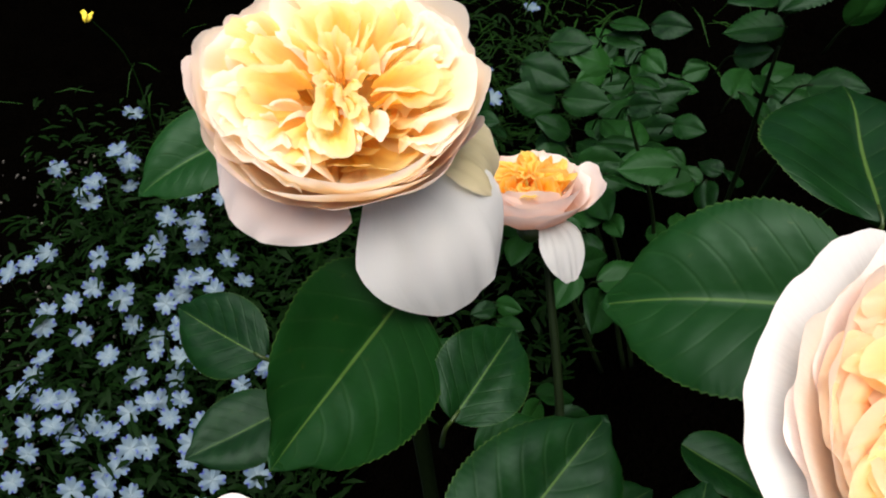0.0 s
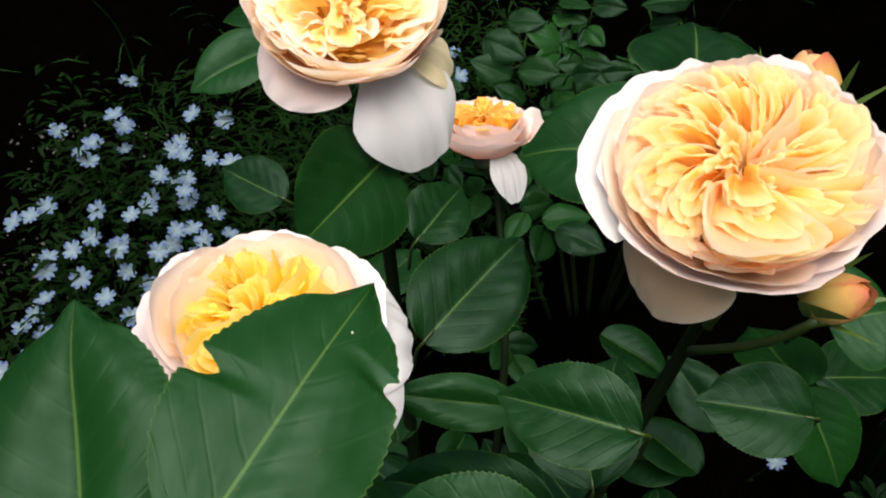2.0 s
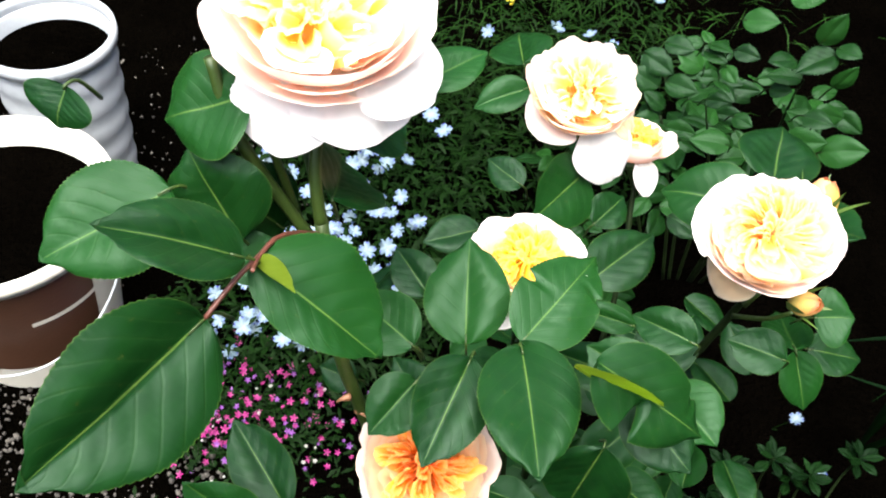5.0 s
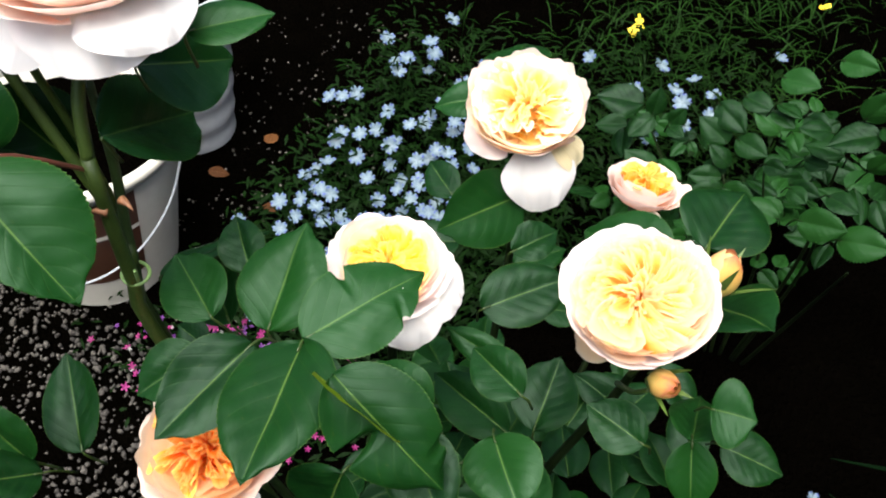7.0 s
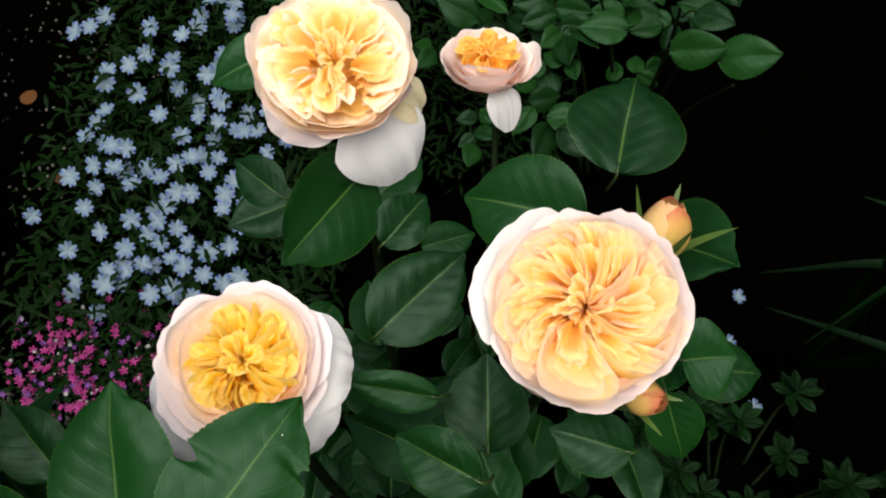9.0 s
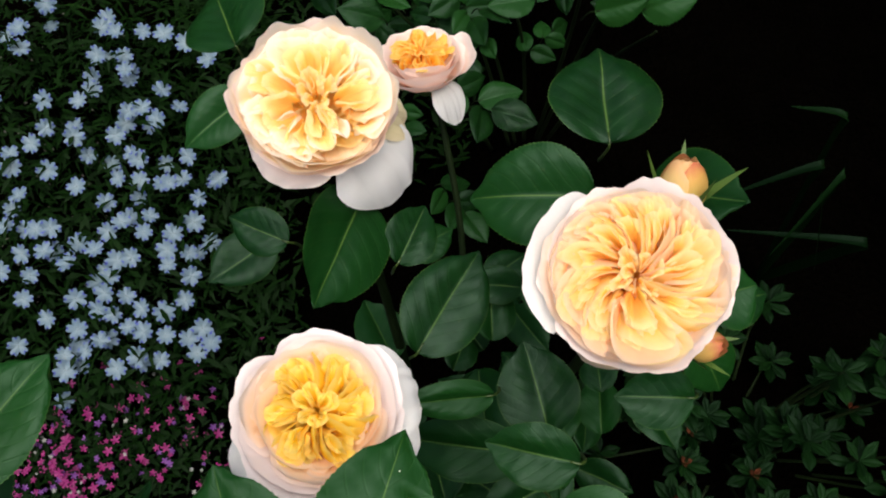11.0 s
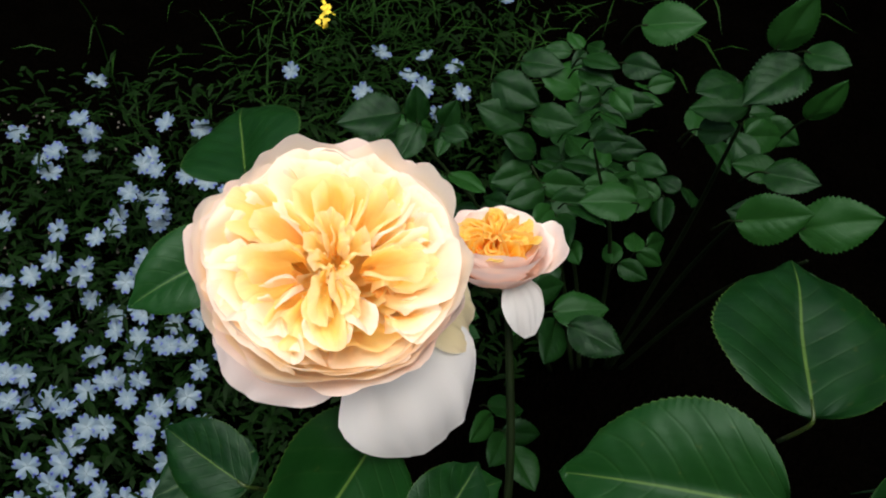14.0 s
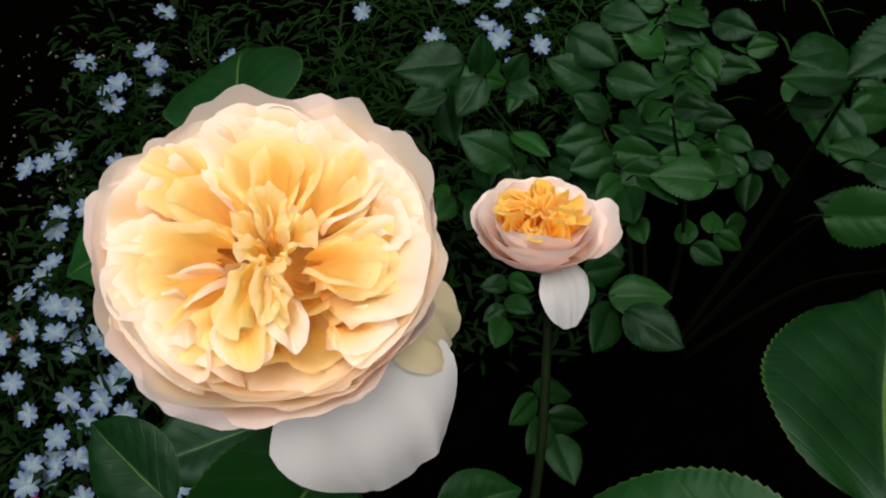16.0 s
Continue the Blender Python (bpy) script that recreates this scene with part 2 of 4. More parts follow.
# ---- leaves ----
def leaflet_mesh(name, mat, seed, fold=0.22, curl=0.12, teeth=27, bites=(), ovate=False, spoon=False):
    """A serrated rose leaflet one long and one wide, from its base at the origin along +y, face up."""
    rnd = random.Random(seed)
    rows, cols = 109, 21
    grid = np.zeros((rows, cols, 3))
    bend = rnd.uniform(-0.06, 0.06)
    twist = rnd.uniform(-0.12, 0.12)
    pairs = rnd.uniform(6.2, 7.6)
    for j in range(rows):
        v = j / (rows - 1)
        outline = math.sin(math.pi * v**0.9) ** 0.56 * (1.05 - 0.12 * v)
        if v > 0.88:
            outline *= 1 - 0.22 * math.sin((v - 0.88) / 0.12 * math.pi) ** 2
        if ovate:
            outline = math.sin(math.pi * v**0.86) ** 0.62 * (1 - 0.16 * v) * 1.08
        if spoon:
            outline = math.sin(math.pi * v**1.35) ** 0.8 * 1.05 + 0.06 * (1 - v)
        saw = 1 + (0 if spoon else (0.1 if ovate else 0.034) * ((v * teeth) % 1.0 - 0.5) if 0.08 < v < 0.97 else 0)
        for i in range(cols):
            s = 2 * i / (cols - 1) - 1
            half = 0.5 * outline * (saw if abs(s) > 0.99 else 1)
            for (bs, bv, br, depth) in bites:
                if s * bs > 0:
                    half *= 1 - depth * max(0.0, 1 - ((v - bv) / br) ** 2)
            x = s * half + bend * v * v
            lateral = v * pairs - abs(s) * outline * 2.3 + (0.35 if s > 0 else 0.0)
            ridge = abs(math.sin(math.pi * lateral)) ** 1.1
            swell = 0.75 + 0.6 * noise.noise(Vector((s * 1.6 + seed * 3.1, v * 2.3, 5)))
            quilt = 0.008 * swell * (ridge - 0.55) * (1 - abs(s) ** 4) * min(1.0, abs(s) * 4) * outline
            z = fold * abs(x - bend * v * v) * (1 - 0.45 * abs(s)) - curl * v * v + quilt - 0.35 * curl * s * s * outline
            z += twist * s * half * v
            z += 0.06 * noise.noise(Vector((s * 1.1 + seed, v * 1.9, seed * 0.7)))
            z += 0.02 * abs(s) ** 3 * noise.noise(Vector((s + seed * 2, v * 5.5, 1.5)))
            grid[j, i] = (x, v * (1 - 0.05 * s * s), z)
    return sheet(name, grid, mat)


LEAFLETS = [leaflet_mesh("leaflet", LEAF, k, fold, curl) for k, (fold, curl) in enumerate(((0.3, 0.1), (0.42, 0.16), (0.22, 0.2), (0.36, 0.05), (0.5, 0.12)))]
BITTEN = leaflet_mesh("bitten_leaflet", LEAF, 11, 0.2, 0.14, bites=((-1, 0.48, 0.05, 0.3), (1, 0.72, 0.04, 0.2)))
NOTCHED = leaflet_mesh("notched_leaflet", LEAF, 12, 0.18, 0.2, bites=((1, 0.45, 0.07, 0.75), (-1, 0.8, 0.05, 0.2)))
FOLDED = leaflet_mesh("folded_leaflet", LEAF_OLIVE, 13, 0.1, 0.1, bites=((1, 0.5, 20.0, 0.9),))
CURLED = leaflet_mesh("curled_leaflet", LEAF, 14, 0.35, 0.12, bites=((1, 0.5, 20.0, 0.45),))
FACE = (0.0, -0.52, 0.85)

rose_bush = thing("rose_bush", "leafy green rose bush with large apricot double blooms", "rose bush", at=(0.02, 0.1, -0.05))
BUSH = Matrix.Translation((-0.02, -0.1, 0.05))


def leaf_pose(base, tip, width, face):
    b, t = Vector(base), Vector(tip)
    y = t - b
    length = y.length
    y.normalize()
    z = Vector(face)
    z = (z - y * z.dot(y)).normalized()
    x = y.cross(z)
    m = Matrix((x * width, y * length, z * (0.5 * (width + length)))).transposed().to_4x4()
    m.translation = b
    return m


_leaf_count = [0]


def leaf(base, tip, width, face=FACE, mesh=None, parent=None, label="", stalk=0.4, tilt=0.35):
    k = _leaf_count[0]
    _leaf_count[0] += 1
    face = Vector(face).normalized() + Vector((noise.noise(Vector((k * 1.7, 0.3, 0.1))), noise.noise(Vector((0.4, k * 1.9, 2.2))), 0.0)) * tilt
    m = leaf_pose(base, tip, width, face)
    ob = child("leaf", mesh or LEAFLETS[k % 5], parent or rose_bush, BUSH @ m if parent is None else m, label)
    if stalk:
        b, t = Vector(base), Vector(tip)
        back = (b - t).normalized()
        tail = b + back * 0.01 * stalk + Vector((0, 0.004, -0.014 * stalk))
        end = tail + back * 0.006 * stalk + Vector((0, 0.008, -0.045 * stalk))
        me = tube_mesh("leaf_stalk", [t * 0.1 + b * 0.9, b, tail, end], 0.0005, 0.0009, CANE if parent is None else SHADED_STEM, 10, 6)
        child("leaf_stalk", me, parent or rose_bush, BUSH if parent is None else None)
    return ob


def stem(points, r0, r1, mat=None, name="cane", parent=None, count=16, label="", knobs=0.12):
    me = tube_mesh(name, points, r0, r1, mat or CANE, count, knobs=knobs)
    return child(name, me, parent or rose_bush, BUSH if parent is None else None, label)


# ---- blooms ----
def guard_petal(rnd, R, turn, half, reach, rise, depth, roll, ruffle=0.03, drop=0.0, mat=None):
    """One broad outer petal of a cupped bloom: reach and rise give its rim, drop lets it hang."""
    rows, cols = 16, 41
    grid = np.zeros((rows, cols, 3))
    seed = rnd.uniform(0, 50)
    for j in range(rows):
        for i in range(cols):
            s = 2 * i / (cols - 1) - 1
            v = min(1.0, j / (rows - 1) * (0.985 - (0.36 if drop else 0.2) * s * s * s * s - 0.05 * s * s + 0.03 * noise.noise(Vector((s * 2.6 + seed, 2, 4)))))
            r = reach * (1 - (1 - v) ** 1.65)
            z = -depth + (depth + rise) * (v ** 1.45)
            if drop:
                r = reach * (0.1 + 0.9 * math.sin(v * math.pi / 2) ** 0.9)
                z = -depth * (0.95 - 0.25 * math.sin(v * math.pi)) - drop * v**1.6
            lip = max(0.0, (v - 0.8) / 0.2)
            r += roll * lip * lip * 0.1
            z -= roll * lip * lip * 0.1
            wave = noise.noise(Vector((s * 1.8 + seed, v * 1.2, seed)))
            fine = noise.noise(Vector((s * 4.5 + seed, v * 2, seed + 9)))
            crimp = noise.noise(Vector((s * 9.0 + seed, v * 1.5, seed + 3))) * max(0.0, v - 0.55)
            r += (ruffle * wave + ruffle * 0.4 * fine + 0.5 * ruffle * crimp) * v * 1.5
            z += (ruffle * fine * 1.1 + ruffle * wave * 0.8 + 0.9 * ruffle * crimp) * v
            width = half * (0.55 + 0.45 * math.sin(min(1.0, v * 1.2) * math.pi / 2)) if not drop else half * (0.5 + 0.75 * math.sin(min(1, v * 1.05) * math.pi * 0.84)) * 0.9
            q = turn + s * width
            r += 0.03 * s * v
            grid[j, i] = (R * r * math.cos(q), R * r * math.sin(q), R * z)
    return sheet("petal", grid, mat)


def fold_petal(rnd, R, turn, long, wide, start, top, deep, mat, swirl=0.0, wave=1.0, part=(-1.0, 1.0)):
    """One wall of a nested fold: open at the heart, closed at its outer end, its rim a teardrop seen from above."""
    rows, cols = 10, 30
    grid = np.zeros((rows, cols, 3))
    seed = rnd.uniform(0, 50)
    side = rnd.uniform(-0.16, 0.16)
    for j in range(rows):
        v = j / (rows - 1)
        for i in range(cols):
            u = part[0] + (part[1] - part[0]) * i / (cols - 1)
            end = max(0.0, abs(2 * i / (cols - 1) - 1) - 0.7) / 0.3
            a = u * 2.35
            x = 0.5 + 0.5 * math.cos(a)
            y = math.sin(a) * (0.3 + 0.7 * x**0.8)
            soft = 1 + 0.12 * wave * noise.noise(Vector((u * 2.1 + seed, 0.4 * v, 2)))
            grow = 0.3 + 0.7 * v**0.85
            px = start + long * (0.1 + 0.9 * x * grow) * soft
            py = wide * y * (0.2 + 0.8 * v**0.75) * soft + side * wide * x * x
            lip = max(0.0, v - 0.78) / 0.22
            out = 0.03 * lip * lip
            px += out * math.cos(a)
            py += out * math.sin(a)
            notch = 0.05 * noise.noise(Vector((u * 4.3 + seed, 3, 8))) + 0.025 * noise.noise(Vector((u * 11 + seed, 3, 8)))
            z = top - deep * (1 - v) ** 1.25 - 0.03 * lip * lip - 0.16 * end * end * v + wave * notch * v
            z += 0.05 * x * v + wave * 0.05 * noise.noise(Vector((u * 1.3 + seed, 1.5 * v, 6)))
            py += wave * 0.035 * v * noise.noise(Vector((u * 3.1 + seed, v * 2, 4)))
            far = math.hypot(px, py)
            if far > 0.9:
                near = 0.9 + 0.3 * (far - 0.9)
                px, py, z = px * near / far, py * near / far, z + 0.3 * (far - 0.9)
            q = turn + swirl * math.hypot(px, py)
            grid[j, i] = (R * (px * math.cos(q) - py * math.sin(q)), R * (px * math.sin(q) + py * math.cos(q)), R * z)
    return sheet("petal", grid, mat)


def fin_petal(rnd, R, turn, r0, r1, top, tall, bend, lean, cup, mat):
    """One upright inner petal on edge, running out from the heart along a curve, its rim leaning over."""
    rows, cols = 9, 20
    grid = np.zeros((rows, cols, 3))
    seed = rnd.uniform(0, 50)
    for j in range(rows):
        v = j / (rows - 1)
        for i in range(cols):
            u = i / (cols - 1)
            end = max(0.0, (u - 0.72) / 0.28)
            near = max(0.0, (0.25 - u) / 0.25)
            r = r0 + (r1 - r0) * u * (0.62 + 0.38 * v)
            rim = top - cup * (1 - r) + 0.07 * r * r - 0.2 * end * end - 0.06 * near
            rim += 0.05 * noise.noise(Vector((u * 2.2 + seed, 1, 3))) + 0.015 * noise.noise(Vector((u * 7 + seed, 4, 3)))
            z = rim - tall * (1 - v)
            sway = 0.07 * noise.noise(Vector((u * 2.0 + seed, v * 0.8, 9))) + 0.012 * noise.noise(Vector((u * 8 + seed, v * 2, 5))) * v
            side = lean * tall * v**1.7 * (0.4 + 0.6 * u) + sway * (0.3 + u)
            q = turn + bend * r + side / max(0.22, r)
            grid[j, i] = (R * r * math.cos(q), R * r * math.sin(q), R * z)
    return sheet("petal", grid, mat)


def bloom(centre, axis, R, seed, inner, middle, outer, spin=0.0, deep=0.62, cup=0.0, ruffle=0.055, guards=(5, 6, 6), hang=(), rows_out=((0.82, 0.06, 0.1), (0.93, 0.0, 0.4), (1.02, -0.1, 0.8)), swirl=0.5, fill=0.78, wave=1.0, fins=0, bend=0.6, lean=0.5, bundles=(), accent=None, label=""):
    """A full double bloom: nested folds and upright petals within rings of broad cupped petals."""
    rnd = random.Random(seed)
    accent = accent or middle
    calyx = np.zeros((7, 12, 3))
    for j in range(7):
        v = j / 6
        for i in range(12):
            q = 2 * math.pi * i / 12
            r = (0.1 + 0.12 * math.sin(v * math.pi * 0.8)) * R
            calyx[j, i] = (r * math.cos(q), r * math.sin(q), R * (-deep - 0.32 + 0.3 * v))
    m = Matrix.Translation(centre) @ axes(axis, spin)
    ob = child("bloom", sheet("bloom", calyx, CANE, close=True), rose_bush, BUSH @ m, label)
    for angle, size, half, count, lift, start in bundles:
        # one fold of nested petals, the smallest innermost
        for i in range(count):
            f = (i + 1) / count
            mat = inner if f < 0.85 and start < 0.3 else accent
            turn = radians(angle - spin) + rnd.uniform(-0.12, 0.12)
            part = (-1 + max(0.0, rnd.uniform(-0.5, 0.6)), 1 - max(0.0, rnd.uniform(-0.5, 0.6)))
            child("petal", fold_petal(rnd, R, turn, 1.08 * size * (0.5 + 0.5 * f) * rnd.uniform(0.88, 1.08), 1.1 * half * (0.22 + 0.78 * f) * rnd.uniform(0.8, 1.2), start + 0.06 * (1 - f), 0.15 + lift + rnd.uniform(-0.04, 0.04) - 0.08 * f, 0.15 + 0.1 * f, mat, swirl, wave, part), ob)
    for ring, (reach, count) in enumerate(((0.24, 4), (0.4, 5), (0.54, 6), (0.68, 7))):
        # loose petals that fill in between the folds
        for i in range(count):
            q = 2 * math.pi * (i + 0.5 * ring + rnd.uniform(-0.25, 0.25)) / count
            rise = -0.03 + 0.03 * ring + rnd.uniform(-0.08, 0.06) - cup * (1 - reach / fill)
            child("petal", guard_petal(rnd, R, q, 4.0 / count * rnd.uniform(0.8, 1.2), reach * fill / 0.78 * rnd.uniform(0.9, 1.1), rise, 0.42 + cup, 0.25, 0.06 * wave, 0.0, inner if ring < 3 else middle), ob)
    for i in range(fins):
        # petals on edge, close together
        q = 2 * math.pi * (i + rnd.uniform(-0.3, 0.3)) / fins
        far = fill * rnd.uniform(0.68, 0.93)
        start = (0.03, 0.2, 0.1, 0.34)[i % 4] * rnd.uniform(0.8, 1.3)
        tint = inner if rnd.random() < 0.75 else accent
        child("petal", fin_petal(rnd, R, q, start, far, 0.13 + rnd.uniform(-0.05, 0.05), 0.28 - cup, bend * rnd.uniform(0.7, 1.3), lean * rnd.uniform(0.4, 1.3), cup * 1.2, tint), ob)
    for i in range(7):
        # small upright petals round the eye of the bloom
        q = 2 * math.pi * i / 7 + rnd.uniform(-0.4, 0.4)
        child("petal", fold_petal(rnd, R, q, rnd.uniform(0.16, 0.3), rnd.uniform(0.06, 0.11), 0.0, 0.13 + rnd.uniform(-0.06, 0.03) - cup, 0.2, inner, swirl, wave), ob)
    for ring, (count, (reach, rise, roll)) in enumerate(zip(guards, rows_out)):
        for i in range(count):
            q = 2 * math.pi * (i + 0.5 * ring + rnd.uniform(-0.28, 0.28)) / count
            mat = middle if ring < 2 else outer
            child("petal", guard_petal(rnd, R, q, 4.6 / count * rnd.uniform(0.85, 1.25), reach * rnd.uniform(0.93, 1.05), rise + rnd.uniform(-0.05, 0.05), deep, roll, ruffle + 0.3 * ruffle * ring, 0.0, mat), ob)
    for turn, half, reach, drop, mat in hang:
        child("petal", guard_petal(rnd, R, radians(turn - spin), half, reach, 0, deep * 0.8, 0.3, 0.045, drop, mat), ob, label="pale outer petal hanging down")
    return ob

# ---- ground ----
def smooth(a, b, x):
    t = min(1.0, max(0.0, (x - a) / (b - a)))
    return t * t * (3 - 2 * t)


def ground_height(x, y):
    """The bed rises gently from the pots towards the right and the back."""
    return -0.13 + 0.27 * smooth(-0.3, 0.5, x) + 0.06 * smooth(0.5, 1.3, y)


def ground_mesh():
    xs = np.concatenate([np.linspace(-60, -2, 8), np.linspace(-1.6, 1.6, 90), np.linspace(2, 60, 8)])
    ys = np.concatenate([np.linspace(-60, -2, 8), np.linspace(-1.2, 2.6, 100), np.linspace(3, 60, 8)])
    grid = np.zeros((len(ys), len(xs), 3))
    for j, y in enumerate(ys):
        for i, x in enumerate(xs):
            lump = 0.012 * noise.noise(Vector((x * 9, y * 9, 0))) + 0.006 * noise.noise(Vector((x * 31, y * 31, 4)))
            grid[j, i] = (x, y, ground_height(x, y) + lump)
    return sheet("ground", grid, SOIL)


ground = tagged(new("ground", ground_mesh()), "near-black garden soil of a flower bed", "soil", kind="structure")

# ---- rose bush: canes ----
stem([(0.02, 0.1, -0.06), (-0.08, 0.0, 0.3), (-0.142, -0.052, 0.66), (-0.1497, -0.0552, 0.728), (-0.158, -0.0534, 0.812)], 0.0052, 0.0036)
stem([(-0.158, -0.0534, 0.810), (-0.163, -0.045, 0.84), (-0.162, -0.03, 0.875)], 0.0034, 0.0028)
stem([(-0.1555, -0.054, 0.785), (-0.193, -0.056, 0.857), (-0.205, -0.050, 0.896)], 0.0032, 0.0026)
stem([(0.02, 0.1, -0.05), (0.0, 0.15, 0.35), (-0.03, 0.215, 0.66)], 0.005, 0.0032, SHADED_STEM)
stem([(0.02, 0.1, -0.05), (0.07, 0.1, 0.4), (0.103, 0.1, 0.62), (0.106, 0.09, 0.7)], 0.005, 0.0022, SHADED_STEM)
stem([(0.03, 0.12, 0.1), (0.06, 0.28, 0.35), (0.05, 0.39, 0.49)], 0.004, 0.0025, SHADED_STEM)
stem([(0.02, 0.1, -0.05), (-0.03, 0.06, 0.4), (-0.052, 0.055, 0.66)], 0.005, 0.003, SHADED_STEM)
stem([(0.02, 0.1, 0.0), (-0.04, 0.0, 0.35), (-0.088, -0.08, 0.61)], 0.0045, 0.003, SHADED_STEM)

stem([(-0.152, -0.05, 0.733), (-0.166, -0.04, 0.756), (-0.177, -0.044, 0.817), (-0.182, -0.05, 0.856), (-0.186, -0.044, 0.88)], 0.0026, 0.002)

# ---- rose bush: blooms ----
bloom((-0.0385, 0.210, 0.719), (0.05, -0.25, 0.97), 0.0425, 1, PETAL_PALE, PETAL_BLUSH, PETAL_PEACH, 10, 0.7, wave=1.8, swirl=0.25, fill=0.96,
      bundles=((100, 0.5, 0.5, 3, 0.0, 0.4), (95, 0.72, 0.36, 3, 0.04, 0.06), (55, 0.45, 0.42, 2, -0.02, 0.42), (48, 0.7, 0.3, 3, 0.02, 0.08), (15, 0.45, 0.4, 3, -0.02, 0.42), (-10, 0.75, 0.36, 5, 0.02, 0.08), (-42, 0.45, 0.3, 2, -0.06, 0.42), (-96, 0.75, 0.22, 5, 0.1, 0.02), (-78, 0.55, 0.12, 3, 0.12, 0.02), (-125, 0.7, 0.32, 3, 0.02, 0.1), (-140, 0.45, 0.42, 3, -0.03, 0.42), (-165, 0.75, 0.28, 3, 0.03, 0.08), (180, 0.45, 0.42, 2, -0.02, 0.42), (150, 0.75, 0.34, 3, 0.02, 0.08), (137, 0.46, 0.44, 3, -0.02, 0.42)),
      guards=(5, 5, 5), rows_out=((0.88, 0.14, 0.1), (0.95, 0.12, 0.2), (0.99, 0.06, 0.3)),
      hang=((-46, 0.58, 1.28, 0.8, PETAL_WHITE), (-135, 0.8, 0.99, 0.1, PETAL_PEACH), (-8, 0.3, 1.12, 0.35, PETAL_STRAW)), label="wide open pale apricot bloom with drooping outer petals")
bloom((0.0912, 0.077, 0.742), (-0.2, -0.3, 0.93), 0.0415, 2, PETAL_APRICOT, PETAL_ROSY, PETAL_CREAM, 40, 0.6, fins=30, bend=0.9, lean=0.75, swirl=0.6, fill=0.97, wave=1.6, accent=PETAL_SALMON,
      bundles=((-122, 0.84, 0.38, 8, 0.2, 0.04), (-68, 0.8, 0.16, 4, 0.03, 0.05), (-20, 0.82, 0.3, 7, 0.03, 0.05), (15, 0.42, 0.32, 3, -0.02, 0.43), (12, 0.75, 0.18, 4, 0.0, 0.1), (38, 0.78, 0.2, 5, 0.0, 0.1), (66, 0.75, 0.18, 5, 0.0, 0.08), (58, 0.4, 0.34, 2, -0.03, 0.45), (95, 0.7, 0.2, 4, -0.02, 0.1), (100, 0.42, 0.38, 3, -0.03, 0.45), (138, 0.42, 0.38, 3, -0.03, 0.45), (130, 0.7, 0.22, 4, -0.02, 0.1), (165, 0.75, 0.24, 5, 0.0, 0.08), (178, 0.4, 0.36, 3, -0.02, 0.45), (-162, 0.75, 0.2, 5, 0.0, 0.05), (-150, 0.4, 0.34, 3, -0.03, 0.45), (-132, 0.76, 0.22, 5, 0.0, 0.08)),
      guards=(6, 5, 5), ruffle=0.045, rows_out=((0.88, 0.14, 0.1), (0.94, 0.11, 0.25), (0.99, 0.03, 0.4)),
      hang=((158, 0.85, 1.15, 0.0, PETAL_WHITE), (-135, 0.58, 0.97, 0.38, PETAL_SALMON)), label="fully open apricot bloom with swirled petals")
bloom((-0.053, 0.052, 0.698), (0.02, -0.1, 1.0), 0.041, 3, PETAL_YELLOW, PETAL_ROSY, PETAL_CREAM, 0, 0.5, cup=0.0, fill=0.74, fins=30, bend=0.35, lean=0.5, swirl=0.2, wave=1.2, ruffle=0.022, accent=PETAL_YELLOW,
      bundles=tuple((k * 40 + 13 * (k % 3), 0.42 + 0.08 * (k % 2), 0.1 + 0.03 * (k % 3), 3, 0.03 * (k % 3) - 0.12, 0.12) for k in range(9)), guards=(5, 5, 5, 6), rows_out=((0.69, 0.13, 0.0), (0.77, 0.14, 0.1), (0.84, 0.1, 0.3), (0.96, -0.04, 0.7)),
      hang=((12, 0.6, 1.12, 0.25, PETAL_WHITE), (-38, 0.55, 1.12, 0.35, PETAL_WHITE), (-130, 0.7, 1.16, 0.3, PETAL_WHITE)), label="open bloom with a deep yellow heart and cream rim")
bloom((0.038, 0.396, 0.530), (-0.05, 0.16, 0.98), 0.039, 4, PETAL_GOLD, PETAL_PEACH, PETAL_PEACH, 0, 0.82, cup=0.0, fill=0.72, ruffle=0.05, fins=26, bend=0.3, lean=0.2, accent=PETAL_GOLD,
      bundles=tuple((k * 60 + 11 * (k % 3), 0.58, 0.16, 3, 0.0, 0.06) for k in range(6)),
      guards=(5, 4, 4), rows_out=((0.66, 0.12, 0.0), (0.8, 0.08, 0.25), (0.93, -0.04, 0.6)),
      hang=((4, 0.65, 1.14, 0.0, PETAL_PEACH), (-54, 0.46, 0.97, 0.8, PETAL_WHITE)), label="small half open peach bloom with orange heart")
bloom((-0.086, -0.085, 0.655), (0.0, -0.32, 0.95), 0.041, 5, PETAL_ORANGE, PETAL_SALMON, PETAL_SHELL, 20, 0.62, fill=0.72, swirl=0.3, wave=1.7, fins=26, bend=0.4, lean=0.35, accent=PETAL_GOLD,
      bundles=tuple((k * 30 + 11 * (k % 3), 0.5 + 0.1 * (k % 2), 0.08 + 0.03 * (k % 3), 4, 0.03 * (k % 3) - 0.02, 0.14) for k in range(12)),
      guards=(5, 5, 5), rows_out=((0.76, 0.14, 0.1), (0.86, 0.1, 0.3), (0.98, -0.02, 0.7)),
      hang=((-60, 0.7, 1.1, 0.35, PETAL_WHITE), (-125, 0.7, 1.1, 0.35, PETAL_WHITE)), label="apricot orange bloom with ruffled cream outer petals")
